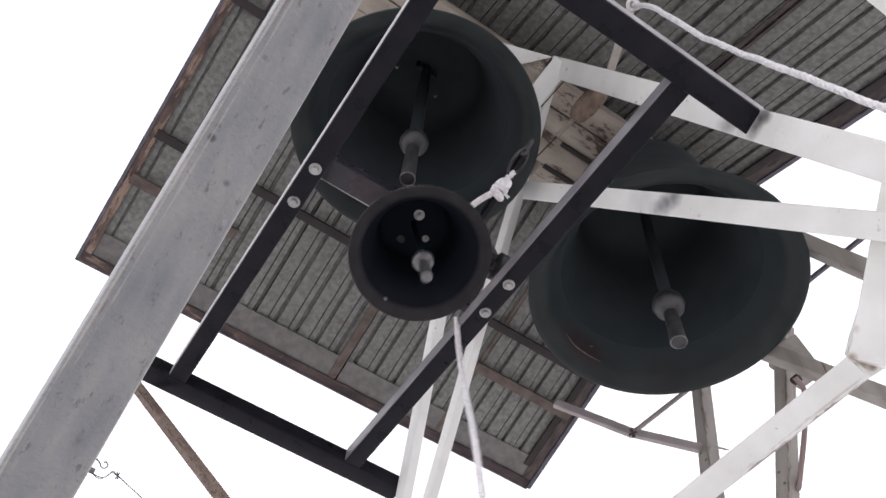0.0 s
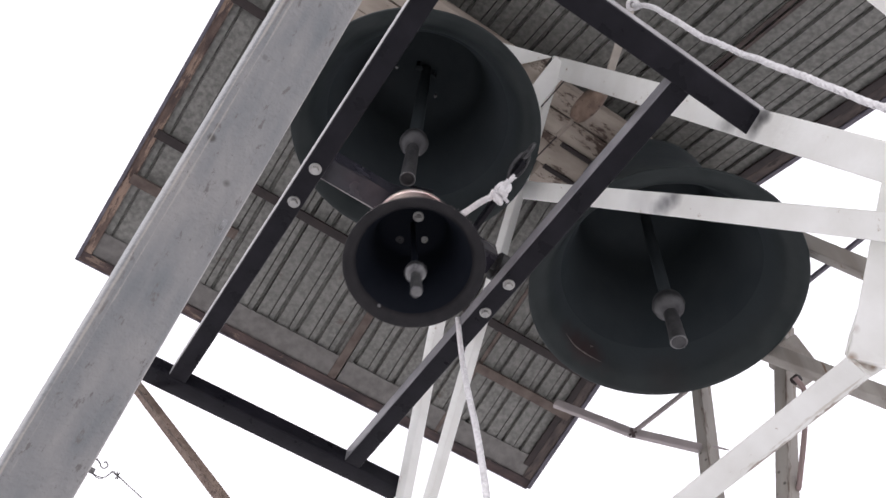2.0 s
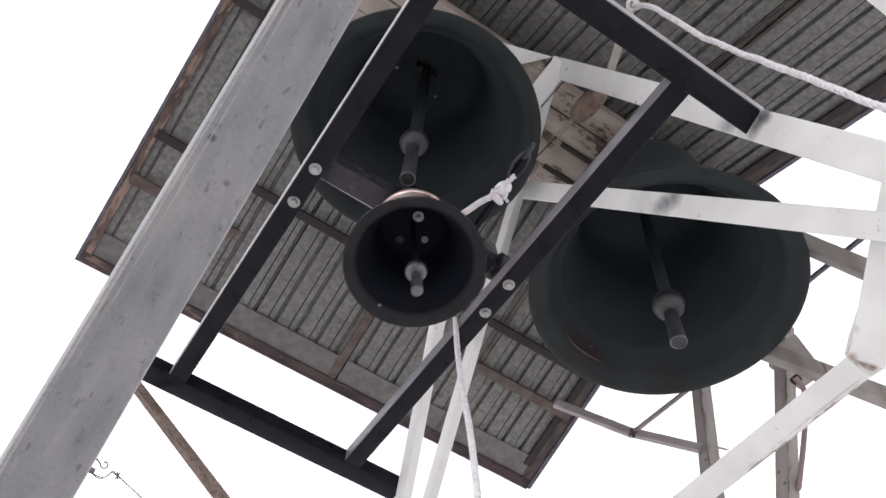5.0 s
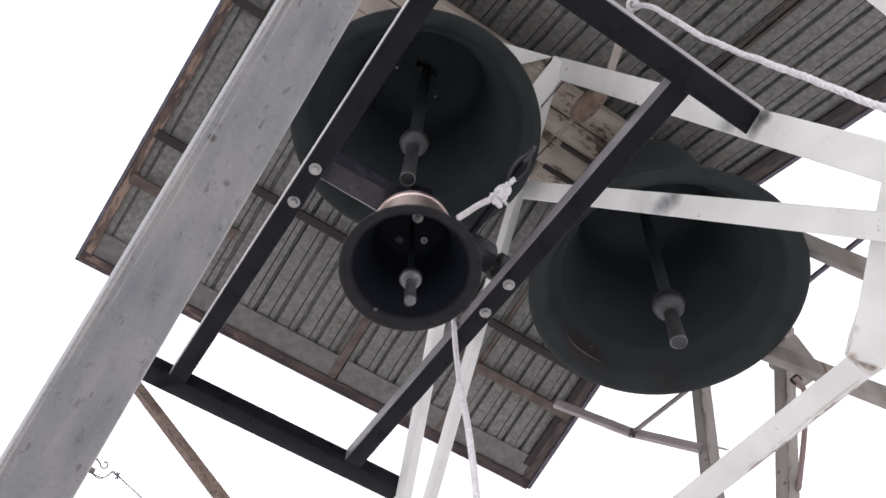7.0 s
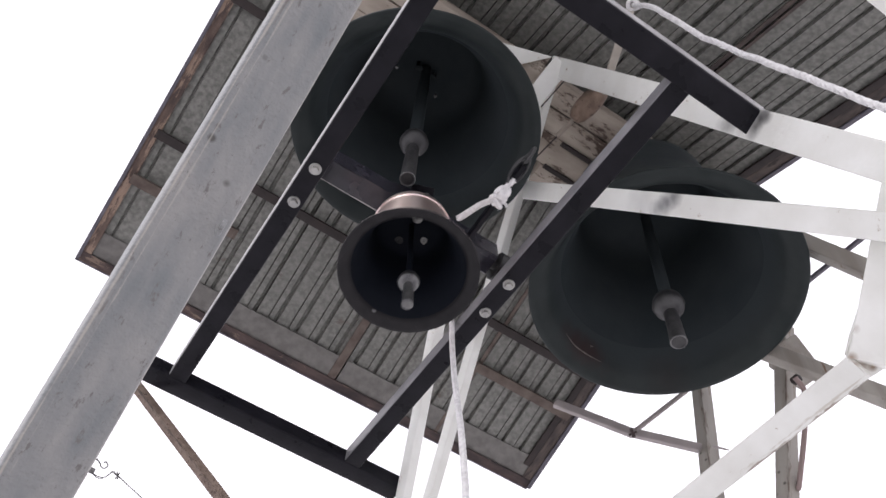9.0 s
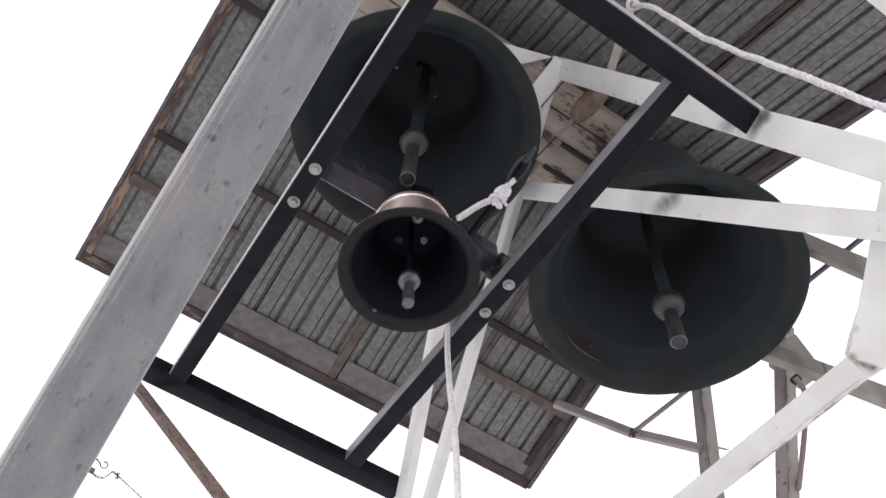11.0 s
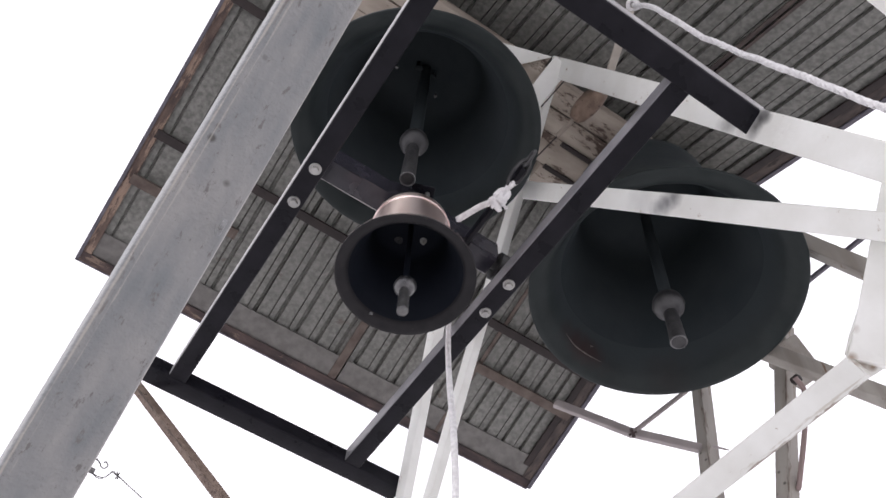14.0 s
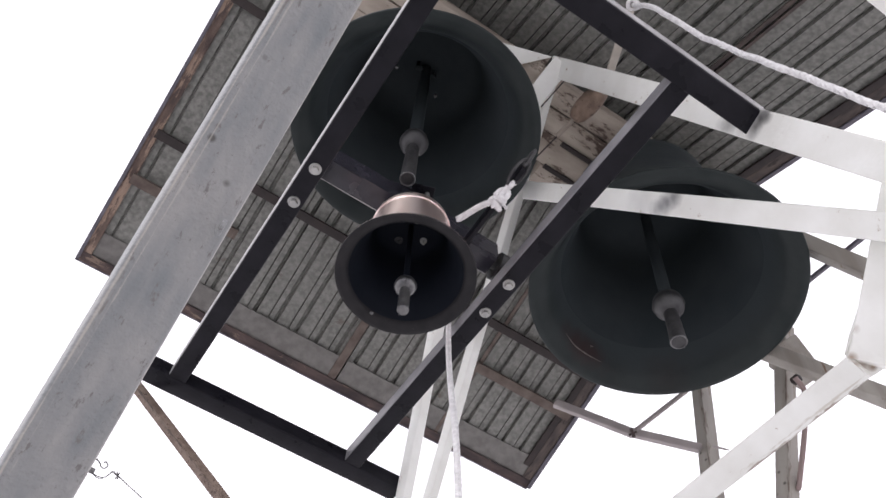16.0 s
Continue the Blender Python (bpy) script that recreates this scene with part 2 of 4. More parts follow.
def finish(name, bm, mat, smooth):
    bmesh.ops.recalc_face_normals(bm, faces=bm.faces)
    me = bpy.data.meshes.new(name)
    bm.to_mesh(me)
    bm.free()
    me.materials.append(mat)
    if smooth:
        me.polygons.foreach_set("use_smooth", [True] * len(me.polygons))
        me.set_sharp_from_angle(angle=radians(smooth))
    return me


def part(name, bm, mat, parent, label="", at=None, smooth=40):
    """Links a bmesh, given in world space, as one mesh under a thing or part; at: its own origin in the world."""
    base = world_at(parent)
    origin = Vector(at) if at is not None else base
    bmesh.ops.translate(bm, verts=bm.verts, vec=-origin)
    ob = new(name, finish(name, bm, mat, smooth))
    ob.parent = parent
    ob.location = origin - base
    return tagged(ob, label)


def solo(name, bm, mat, at, label, category, group="", kind="", smooth=40):
    """A thing of one mesh, given in world space."""
    bmesh.ops.translate(bm, verts=bm.verts, vec=-Vector(at))
    ob = new(name, finish(name, bm, mat, smooth))
    ob.location = at
    return tagged(ob, label, category, group, kind)


def merge(*bms):
    out = bms[0]
    for b in bms[1:]:
        tmp = bpy.data.meshes.new("tmp")
        b.to_mesh(tmp)
        b.free()
        out.from_mesh(tmp)
        bpy.data.meshes.remove(tmp)
    return out


def box(cx, cy, cz, sx, sy, sz, bevel=0.0, turn=None):
    bm = bmesh.new()
    bmesh.ops.create_cube(bm, size=1)
    bmesh.ops.scale(bm, vec=(sx, sy, sz), verts=bm.verts)
    if bevel:
        bmesh.ops.bevel(bm, geom=bm.edges, offset=bevel, segments=2, affect="EDGES", profile=0.5)
    m = Matrix.Translation((cx, cy, cz))
    if turn is not None:
        m = m @ turn
    bmesh.ops.transform(bm, matrix=m, verts=bm.verts)
    return bm


def axes(p, q, side):
    """A frame whose z runs from p to q and whose x lies nearest to side."""
    z = (Vector(q) - Vector(p)).normalized()
    y = z.cross(Vector(side)).normalized()
    x = y.cross(z)
    return Matrix((x, y, z)).transposed().to_4x4()


def beam(p, q, w, h, side=(1, 0, 0), bevel=0.004):
    """A steel tube from p to q, w wide along side and h across."""
    p, q = Vector(p), Vector(q)
    length = (q - p).length
    bm = bmesh.new()
    bmesh.ops.create_cube(bm, size=1)
    bmesh.ops.scale(bm, vec=(w, h, length), verts=bm.verts)
    long_edges = [e for e in bm.edges if abs(e.verts[0].co.z - e.verts[1].co.z) > length / 2]
    bmesh.ops.bevel(bm, geom=long_edges, offset=bevel, segments=3, affect="EDGES", profile=0.5)
    bmesh.ops.transform(bm, matrix=Matrix.Translation((p + q) / 2) @ axes(p, q, side), verts=bm.verts)
    return bm


def rod(p, q, r1, r2=None, n=16):
    p, q = Vector(p), Vector(q)
    bm = bmesh.new()
    bmesh.ops.create_cone(bm, cap_ends=True, segments=n, radius1=r1, radius2=r1 if r2 is None else r2, depth=(q - p).length)
    side = (1, 0, 0) if abs((q - p).normalized().x) < 0.9 else (0, 1, 0)
    bmesh.ops.transform(bm, matrix=Matrix.Translation((p + q) / 2) @ axes(p, q, side), verts=bm.verts)
    return bm


def ball(c, r, stretch=(1, 1, 1), n=20):
    bm = bmesh.new()
    bmesh.ops.create_uvsphere(bm, u_segments=n, v_segments=n // 2, radius=r)
    bmesh.ops.scale(bm, vec=stretch, verts=bm.verts)
    bmesh.ops.translate(bm, vec=c, verts=bm.verts)
    return bm


def lathe(profile, at, n=72):
    """Turns a closed or open profile of (radius, height) round the vertical through at."""
    bm = bmesh.new()
    rings = []
    for r, z in profile:
        if r < 1e-5:
            rings.append([bm.verts.new((at[0], at[1], at[2] + z))])
        else:
            rings.append([bm.verts.new((at[0] + r * math.cos(2 * math.pi * k / n), at[1] + r * math.sin(2 * math.pi * k / n), at[2] + z)) for k in range(n)])
    for a, b in zip(rings, rings[1:]):
        for k in range(n):
            j = (k + 1) % n
            quad = [a[k % len(a)], a[j % len(a)], b[j % len(b)], b[k % len(b)]]
            face = []
            for v in quad:
                if v not in face:
                    face.append(v)
            if len(face) > 2:
                bm.faces.new(face)
    return bm


def smooth_path(points, per=10):
    """Catmull-Rom through the points."""
    pts = [Vector(p) for p in points]
    pts = [pts[0] * 2 - pts[1], *pts, pts[-1] * 2 - pts[-2]]
    out = []
    for a, b, c, d in zip(pts, pts[1:], pts[2:], pts[3:]):
        for k in range(per):
            t = k / per
            out.append(0.5 * (2 * b + (c - a) * t + (2 * a - 5 * b + 4 * c - d) * t * t + (3 * b - a - 3 * c + d) * t ** 3))
    return out + [pts[-2]]


def tube_path(path, r, n=8):
    """A round tube of radius r along a path; r may be a function of the step."""
    bm = bmesh.new()
    rings = []
    up = Vector((0.3, 0.2, 0.93))
    for i, p in enumerate(path):
        t = (path[min(i + 1, len(path) - 1)] - path[max(i - 1, 0)]).normalized()
        a = t.cross(up)
        if a.length < 0.1:
            a = t.cross(Vector((1, 0, 0)))
        a.normalize()
        b = a.cross(t)
        rr = r(i) if callable(r) else r
        rings.append([bm.verts.new(p + rr * (math.cos(2 * math.pi * k / n) * a + math.sin(2 * math.pi * k / n) * b)) for k in range(n)])
    for a, b in zip(rings, rings[1:]):
        for k in range(n):
            bm.faces.new((a[k], a[(k + 1) % n], b[(k + 1) % n], b[k]))
    bm.faces.new(rings[0]), bm.faces.new(rings[-1])
    return bm


def laid_rope(points, r, strands=3, pitch=0.045, per=10, lumpy=0.0):
    """A twisted rope: strands wound round the path."""
    path = smooth_path(points, per)
    dense = []
    for a, b in zip(path, path[1:]):
        n = max(1, int((b - a).length / 0.004))
        dense += [a.lerp(b, k / n) for k in range(n)]
    dense.append(path[-1])
    run = [0.0]
    for a, b in zip(dense, dense[1:]):
        run.append(run[-1] + (b - a).length)
    bms = []
    for s in range(strands):
        line = []
        for i, p in enumerate(dense):
            t = (dense[min(i + 1, len(dense) - 1)] - dense[max(i - 1, 0)]).normalized()
            a = t.cross(Vector((0.2, 0.9, 0.35))).normalized()
            b = a.cross(t)
            w = 2 * math.pi * (run[i] / pitch + s / strands)
            if lumpy:
                p = p + lumpy * (noise.noise_vector(p * 14) + 0.5 * noise.noise_vector(p * 45 + Vector((s * 9, 0, 0))))
            line.append(p + 0.46 * r * (math.cos(w) * a + math.sin(w) * b))
        bms.append(tube_path(line, 0.60 * r, 6))
    return merge(*bms)


def plate(points, thick, normal):
    """A flat plate: a polygon given thickness along its normal."""
    bm = bmesh.new()
    face = bm.faces.new([bm.verts.new(p) for p in points])
    got = bmesh.ops.extrude_face_region(bm, geom=[face])
    move = [v for v in got["geom"] if isinstance(v, bmesh.types.BMVert)]
    bmesh.ops.translate(bm, verts=move, vec=Vector(normal).normalized() * thick)
    return bm


# ---------------------------------------------------------------- ground
bm = bmesh.new()
bmesh.ops.create_grid(bm, x_segments=2, y_segments=2, size=400)
solo("ground", bm, M_GROUND, (0, 0, 0), "worn grey concrete ground under the belfry", "ground", kind="structure")

# ---------------------------------------------------------------- roof
X0, X1 = -0.294, 1.822
EAVE_Y, EAVE_Z, RIDGE_Y, RIDGE_Z = 2.354, 4.30, 0.985, 4.830
FALL = (RIDGE_Z - EAVE_Z) / (EAVE_Y - RIDGE_Y)
NEAR_Y = 2 * RIDGE_Y - EAVE_Y


def roof_z(y):
    return RIDGE_Z - FALL * abs(y - RIDGE_Y)


RIB_X, RIB_PITCH = 0.353, 0.0937
EDGE_GROOVES = (-0.227, -0.146)
GROOVE = ((0.0, 0), (0.001, 0.016), (0.009, 0.016), (0.011, 0))
RIB = ((0.0, 0), (0.0006, 0.018), (0.0040, 0.018), (0.0046, 0.003), (0.0270, 0.003), (0.0320, 0.015), (0.0410, 0.017), (0.0440, 0))


def sheet(x0, x1, ya, yb):
    """A trapezoid-ribbed sheet whose ribs run down the slope; thin, with both faces."""
    k = math.floor((x0 - RIB_X) / RIB_PITCH)
    line = [(x0, 0.0)]
    for at_x in EDGE_GROOVES:
        line += [(at_x + dx, dz) for dx, dz in GROOVE if x0 < at_x]
    while RIB_X + k * RIB_PITCH < x1:
        if RIB_X + k * RIB_PITCH > -0.05:
            for dx, dz in RIB:
                x = RIB_X + k * RIB_PITCH + dx
                if x0 < x < x1:
                    line.append((x, dz))
        k += 1
    line.append((x1, 0.0))
    bm = bmesh.new()
    rows = []
    steps = 6
    for i in range(steps + 1):
        y = ya + (yb - ya) * i / steps
        z = roof_z(y)
        rows.append(([bm.verts.new((x, y, z + dz + 0.0012 * noise.noise((x * 3, y * 4, 1)))) for x, dz in line], [bm.verts.new((x, y, z + dz + 0.004)) for x, dz in line]))
    for (a, ta), (b, tb) in zip(rows, rows[1:]):
        for j in range(len(line) - 1):
            bm.faces.new((a[j], a[j + 1], b[j + 1], b[j]))
            bm.faces.new((ta[j], ta[j + 1], tb[j + 1], tb[j]))
    for a, ta in (rows[0], rows[-1]):
        for j in range(len(line) - 1):
            bm.faces.new((a[j], a[j + 1], ta[j + 1], ta[j]))
    return bm


roof = thing("roof", ((X0 + X1) / 2, RIDGE_Y, EAVE_Z), "gabled roof of ribbed galvanised sheet on rusty angle iron", "roof")
for side, ya, yb in (("far", RIDGE_Y + 0.004, EAVE_Y - 0.01), ("near", NEAR_Y + 0.01, RIDGE_Y - 0.004)):
    cuts = (X0 + 0.004, RIB_X + 0.55 * RIB_PITCH, RIB_X + 8.55 * RIB_PITCH, X1 - 0.004)
    for k, (a, b) in enumerate(zip(cuts, cuts[1:])):
        lap = sheet(a - (0.012 if k else 0), b + (0.012 if k < 2 else 0), ya, yb)
        bmesh.ops.translate(lap, verts=lap.verts, vec=(0, 0, 0.003 * (k % 2)))
        part("roof_sheet", lap, M_SHEET, roof, smooth=25)

for s in (1, -1):
    ey = RIDGE_Y + s * (EAVE_Y - RIDGE_Y)
    run = Vector((0, s * (EAVE_Y - RIDGE_Y), EAVE_Z - RIDGE_Z)).normalized()
    nrm = Vector((1, 0, 0)).cross(run).normalized()
    if nrm.z > 0:
        nrm = -nrm
    eave = Vector((0, ey, EAVE_Z))

    def on(x, back, drop):
        return Vector((x, 0, 0)) + eave - run * back + nrm * drop
    # flat flashing behind the eave angle, cut where the rafter strip passes
    for a, b in ((X0 + 0.03, 0.785), (0.825, X1 - 0.03)):
        part("eave_flashing", merge(beam(on(a, 0.085, 0.008), on(b, 0.085, 0.008), 0.10, 0.004, run, 0.001)), M_FLASH, roof, "flat galvanised flashing strip")
    part("eave_angle", merge(beam(on(X0, 0.018, 0.016), on(X1, 0.018, 0.016), 0.036, 0.004, run, 0.001),
                             beam(on(X0, -0.001, 0.006), on(X1, -0.001, 0.006), 0.004, 0.028, run, 0.001)), M_RUSTY, roof, "rusty dark-painted angle iron")
    part("drip_edge", beam(on(X0 - 0.004, -0.006, 0.012), on(X1 + 0.004, -0.006, 0.012), 0.006, 0.016, run, 0.001), M_TRIM, roof)
    for x, d in ((X0, 1), (X1, -1)):
        part("verge_angle", merge(beam(on(x + d * 0.024, 0.03, 0.014), on(x + d * 0.024, 1.46, 0.014), 0.034 if d > 0 else 0.040, 0.004, (1, 0, 0), 0.001),
                                  beam(on(x + d * 0.002, 0.0, 0.0), on(x + d * 0.002, 1.46, 0.0), 0.004, 0.03, (1, 0, 0), 0.001)), M_VERGE if d > 0 else M_TANVERGE, roof, "rusty angle iron with peeling paint")
        w = 0.013 if d > 0 else 0.018
        mid = x + 0.002 if d > 0 else x + 0.009
        part("verge_trim", beam(on(mid, 0.0, 0.010), on(mid, 1.466, 0.010), w, 0.024, (1, 0, 0), 0.001), M_TRIM, roof)
        if d < 0:
            # dark strip stands in for the shaded recess beside the verge angle
            part("verge_gap_shade", beam(on(x - 0.060, 0.09, 0.011), on(x - 0.060, 1.44, 0.011), 0.030, 0.012, (1, 0, 0), 0.001), M_DARK_STEEL_GAP, roof)
    for x, w in ((0.80, 0.036), (1.318, 0.016)) if s > 0 else ((1.306, 0.016), (1.330, 0.012)):
        part("rafter_strip", beam(on(x, 0.02, 0.010), on(x, 1.44, 0.010), w, 0.006, (1, 0, 0), 0.001), M_TANRUST if s > 0 else M_TANVERGE, roof, "tan rusted flat steel strip")
    for back, mat, w, nm in ((0.575, M_DARK_STEEL_GAP, 0.034, "purlin"), (1.15, M_DARK_STEEL_GAP, 0.034, "purlin"))[: 3 if s > 0 else 0]:
        part(nm, beam(on(X0 + 0.03, back, 0.030), on(X1 - 0.03, back, 0.030), w, 0.028, run, 0.002), mat, roof)
for a, b in ((X0 + 0.03, 0.175), (1.30, X1 - 0.03)):
    y = RIDGE_Y + (EAVE_Y - RIDGE_Y) - 0.364
    part("lower_purlin", beam((a, y, roof_z(y) - 0.030), (b, y, roof_z(y) - 0.030), 0.04, 0.026, (0, 1, -FALL), 0.002), M_TANRUST, roof)
part("ridge_beam", beam((X0 + 0.02, RIDGE_Y, RIDGE_Z - 0.035), (X1 - 0.02, RIDGE_Y, RIDGE_Z - 0.035), 0.05, 0.05, (0, 1, 0)), M_DARK_STEEL_GAP, roof)

# ---------------------------------------------------------------- steel tubes of the belfry
white_frame = thing("belfry_frame", (1.1, 0.3, 0.0), "white-painted welded square steel belfry frame with rust marks", "frame")


def tube(name, p, q, w, h, mat, parent, side=(1, 0, 0), label=""):
    return part(name, beam(p, q, w, h, side), mat, parent, label)


def own_bar(name, shape, p, q, mat, parent, side, label=""):
    """A bar that is shaped along its own z from the origin and laid from p to q, so that its paint follows it."""
    p, q = Vector(p), Vector(q)
    bmesh.ops.translate(shape, verts=shape.verts, vec=p)
    ob = part(name, shape, mat, parent, label, at=p)
    ob.rotation_euler = axes(p, q, side).to_euler()
    return ob


def angle_iron(length, w, thick=0.005):
    """An L section along z whose corner lies on the far side (+y), with both flanges open towards -y."""
    half = w / 2
    line = [(-half, -half * 0.8), (0, 0), (half, -half * 0.8), (half + thick * 0.6, -half * 0.8 + thick * 0.8), (0, thick * 1.4), (-half - thick * 0.6, -half * 0.8 + thick * 0.8)]
    bm = bmesh.new()
    low, high = [[bm.verts.new((x, y, z)) for x, y in line] for z in (0, length)]
    for k in range(6):
        bm.faces.new((low[k], low[(k + 1) % 6], high[(k + 1) % 6], high[k]))
    for end in (low, high):
        bm.faces.new((end[0], end[1], end[4], end[5]))
        bm.faces.new((end[1], end[2], end[3], end[4]))
    return bm


# raking leg of grey painted tube
leg_thing = thing("raking_leg", (-0.031, 3.776, 0.0), "weathered grey painted square steel raking leg", "steel leg")
LEG_A, LEG_B = Vector((-0.031, 3.776, 0.0)), Vector((0.004, 0.053, 3.139))
tube_of_leg = beam((0, 0, 0), (0, 0, (LEG_B - LEG_A).length), 0.097, 0.07, (1, 0, 0), 0.008)
bmesh.ops.translate(tube_of_leg, verts=tube_of_leg.verts, vec=LEG_A)
part("leg_tube", tube_of_leg, M_GREY, leg_thing).rotation_euler = axes(LEG_A, LEG_B, (1, 0.075, 0.090)).to_euler()
part("weld_stub", merge(box(*(0.038, 0.672, 2.547), 0.006, 0.02, 0.018, 0.002), rod((0.033, 0.668, 2.545), (0.038, 0.679, 2.537), 0.005, 0.003, 8)), M_GREY, leg_thing)

# white frame; one brace carries dark smears of paint where the carrier was welded on, the other a soft dark mark
BASE = Vector((1.1, 0.3, 0.0))
M_SMEAR_A = smeared("white_paint_with_black_weld_smear", [(Vector((0.940, 0.313, 3.388)) - BASE, 0.026, 0.95), (Vector((0.954, 0.343, 3.387)) - BASE, 0.026, 0.95), (Vector((0.939, 0.300, 3.372)) - BASE, 0.020, 0.7), (Vector((0.946, 0.384, 3.469)) - BASE, 0.028, 0.8), (Vector((0.946, 0.403, 3.497)) - BASE, 0.022, 0.5)])
M_SMEAR_B = smeared("white_paint_with_soft_dark_mark", [(Vector((0.947, 0.585, 3.450)) - BASE, 0.022, 0.45), (Vector((0.945, 0.600, 3.452)) - BASE, 0.026, 0.55), (Vector((0.944, 0.620, 3.458)) - BASE, 0.026, 0.6), (Vector((0.944, 0.640, 3.468)) - BASE, 0.024, 0.5), (Vector((0.944, 0.660, 3.480)) - BASE, 0.022, 0.35), (Vector((0.915, 0.678, 3.526)) - BASE, 0.045, 0.2)], (0.07, 0.07, 0.085))
M_JOINT = smeared("white_paint_with_rust_at_welds", [(Vector((1.169, 0.492, 2.906)) - BASE, 0.010, 0.75), (Vector((1.213, 0.499, 2.917)) - BASE, 0.012, 0.6), (Vector((1.200, 0.497, 2.916)) - BASE, 0.030, 0.28), (Vector((1.230, 0.490, 2.917)) - BASE, 0.008, 0.8), (Vector((1.188, 0.501, 2.907)) - BASE, 0.008, 0.7), (Vector((1.150, 0.452, 2.940)) - BASE, 0.010, 0.5)], (0.22, 0.13, 0.065))
M_SEAM = smeared("white_paint_with_grime_at_the_joint", [(Vector((0.781, 0.856, 4.395)) - BASE, 0.016, 0.55), (Vector((0.820, 0.801, 4.414)) - BASE, 0.012, 0.35), (Vector((0.811, 0.865, 4.380)) - BASE, 0.016, 0.50)], (0.20, 0.14, 0.10))
tube("brace", (1.025, 0.151, 2.945), (0.804, 0.773, 4.492), 0.0725, 0.05, M_SMEAR_A, white_frame, (0.289, 0.902, -0.321), "white tube with black weld smear")
tube("brace", (1.118, 0.238, 2.975), (0.826, 0.989, 3.949), 0.056, 0.05, M_SMEAR_B, white_frame, (0.419, 0.775, -0.472), "white tube with soft dark mark")
tube("leg", (2.238, 6.288, 0.0), (0.833, 0.834, 4.571), 0.037, 0.037, M_WHITE, white_frame, (1, 0, 0.6))
tube("leg", (2.17, 5.04, 0.0), (0.665, 1.095, 4.13), 0.037, 0.037, M_WHITE, white_frame, (1, 0, 0.6))
RAIL_A, RAIL_B = Vector((1.281, 0.511, 2.997)), Vector((1.270, 2.30, 3.002))
own_bar("side_rail", beam((0, 0, 0), (0, 0, (RAIL_B - RAIL_A).length), 0.058, 0.045), RAIL_A, RAIL_B, M_RAIL, white_frame, (0.737, 0.006, -0.676))
tube("corner_leg", (1.139, 0.189, 3.162), (1.223, 0.477, 2.903), 0.105, 0.06, M_JOINT, white_frame, (0.686, -0.588, -0.429), "wide white corner leg with rust at the weld")
part("gusset", plate([(1.166, 0.475, 2.945), (1.176, 0.502, 2.927), (1.236, 0.507, 2.906), (1.270, 0.442, 2.932), (1.251, 0.378, 2.974), (1.148, 0.402, 2.992)], 0.008, (0.26, 0.47, 0.84)), M_JOINT, white_frame)
tube("top_rail", (0.618, -0.042, 3.001), (0.935, -0.041, 2.903), 0.10, 0.06, M_WHITE, white_frame, (-0.006, -1.000, -0.027))
part("gusset", plate([(0.694, 0.886, 4.571), (0.795, 0.780, 4.599), (0.784, 0.867, 4.554), (0.760, 0.934, 4.523)], 0.006, (0.26, 0.47, 0.84)), M_BEAM, white_frame, "dirty brownish gusset plate")
part("gusset", plate([(0.586, 0.848, 4.608), (0.642, 0.830, 4.601), (0.795, 0.774, 4.585), (0.715, 0.851, 4.566), (0.680, 0.884, 4.558)], 0.006, (0.26, 0.47, 0.84)), M_WHITE, white_frame)
tube("knee", (0.795, 0.738, 4.439), (0.767, 0.924, 4.343), 0.066, 0.05, M_SEAM, white_frame, (0.962, 0.010, -0.272))
part("joint_seam", beam((0.838, 0.721, 4.417), (0.804, 0.875, 4.341), 0.004, 0.003, (1, 0, 0), 0.001), M_DARK_STEEL_GAP, white_frame, "dark open joint between brace and knee")
bead = rod((1.168, 0.497, 2.914), (1.225, 0.499, 2.896), 0.0035, n=8)
part("weld_bead", bead, M_JOINT, white_frame, "painted weld bead with rust")

# rusty stay below the carrier
STAY_A, STAY_B = Vector((0.062, 1.934, 3.463)), Vector((2.990, 0.452, 0.0))
stay = thing("rusty_stay", STAY_B, "thin rusty tan-painted angle iron stay bar", "stay")
own_bar("stay_angle", angle_iron((STAY_B - STAY_A).length, 0.029, 0.004), STAY_A, STAY_B, M_STAY_EDGE, stay, (STAY_B - STAY_A).cross(Vector((0.05, 0.72, 0.69))))

# black carrying frame of the small bell: two long bars, two cross bars
LZ = 3.40
carrier = thing("bell_carrier", (0.467, 1.05, LZ), "black-painted rectangular steel tube frame carrying the small bell", "frame")
for x in (0.1845, 0.752):
    part("long_bar", beam((x, 0.360, LZ + 0.025), (x, 1.805, LZ + 0.025), 0.05, 0.05, (1, 0, 0), 0.004), M_BLACK, carrier)
part("cross_bar", beam((0.02, 1.834, LZ + 0.022), (0.925, 1.834, LZ + 0.022), 0.062, 0.05, (0, 1, 0), 0.004), M_BLACK, carrier)
part("cross_bar", beam((0.25, 0.338, LZ + 0.022), (0.957, 0.338, LZ + 0.022), 0.06, 0.05, (0, 1, 0), 0.004), M_BLACK, carrier)


def bolt(x, y, z, parent):
    """A hex bolt head on a washer, from below."""
    b = part("bolt", merge(rod((x, y, z), (x, y, z - 0.003), 0.0155, n=24), rod((x, y, z - 0.003), (x, y, z - 0.012), 0.0105, 0.010, n=6)), M_ZINC, parent, "zinc-plated hex bolt with washer")
    return b


for x, y in ((0.1860, 0.999), (0.1860, 1.107), (0.7500, 1.006), (0.7515, 1.112)):
    bolt(x, y, LZ, carrier)
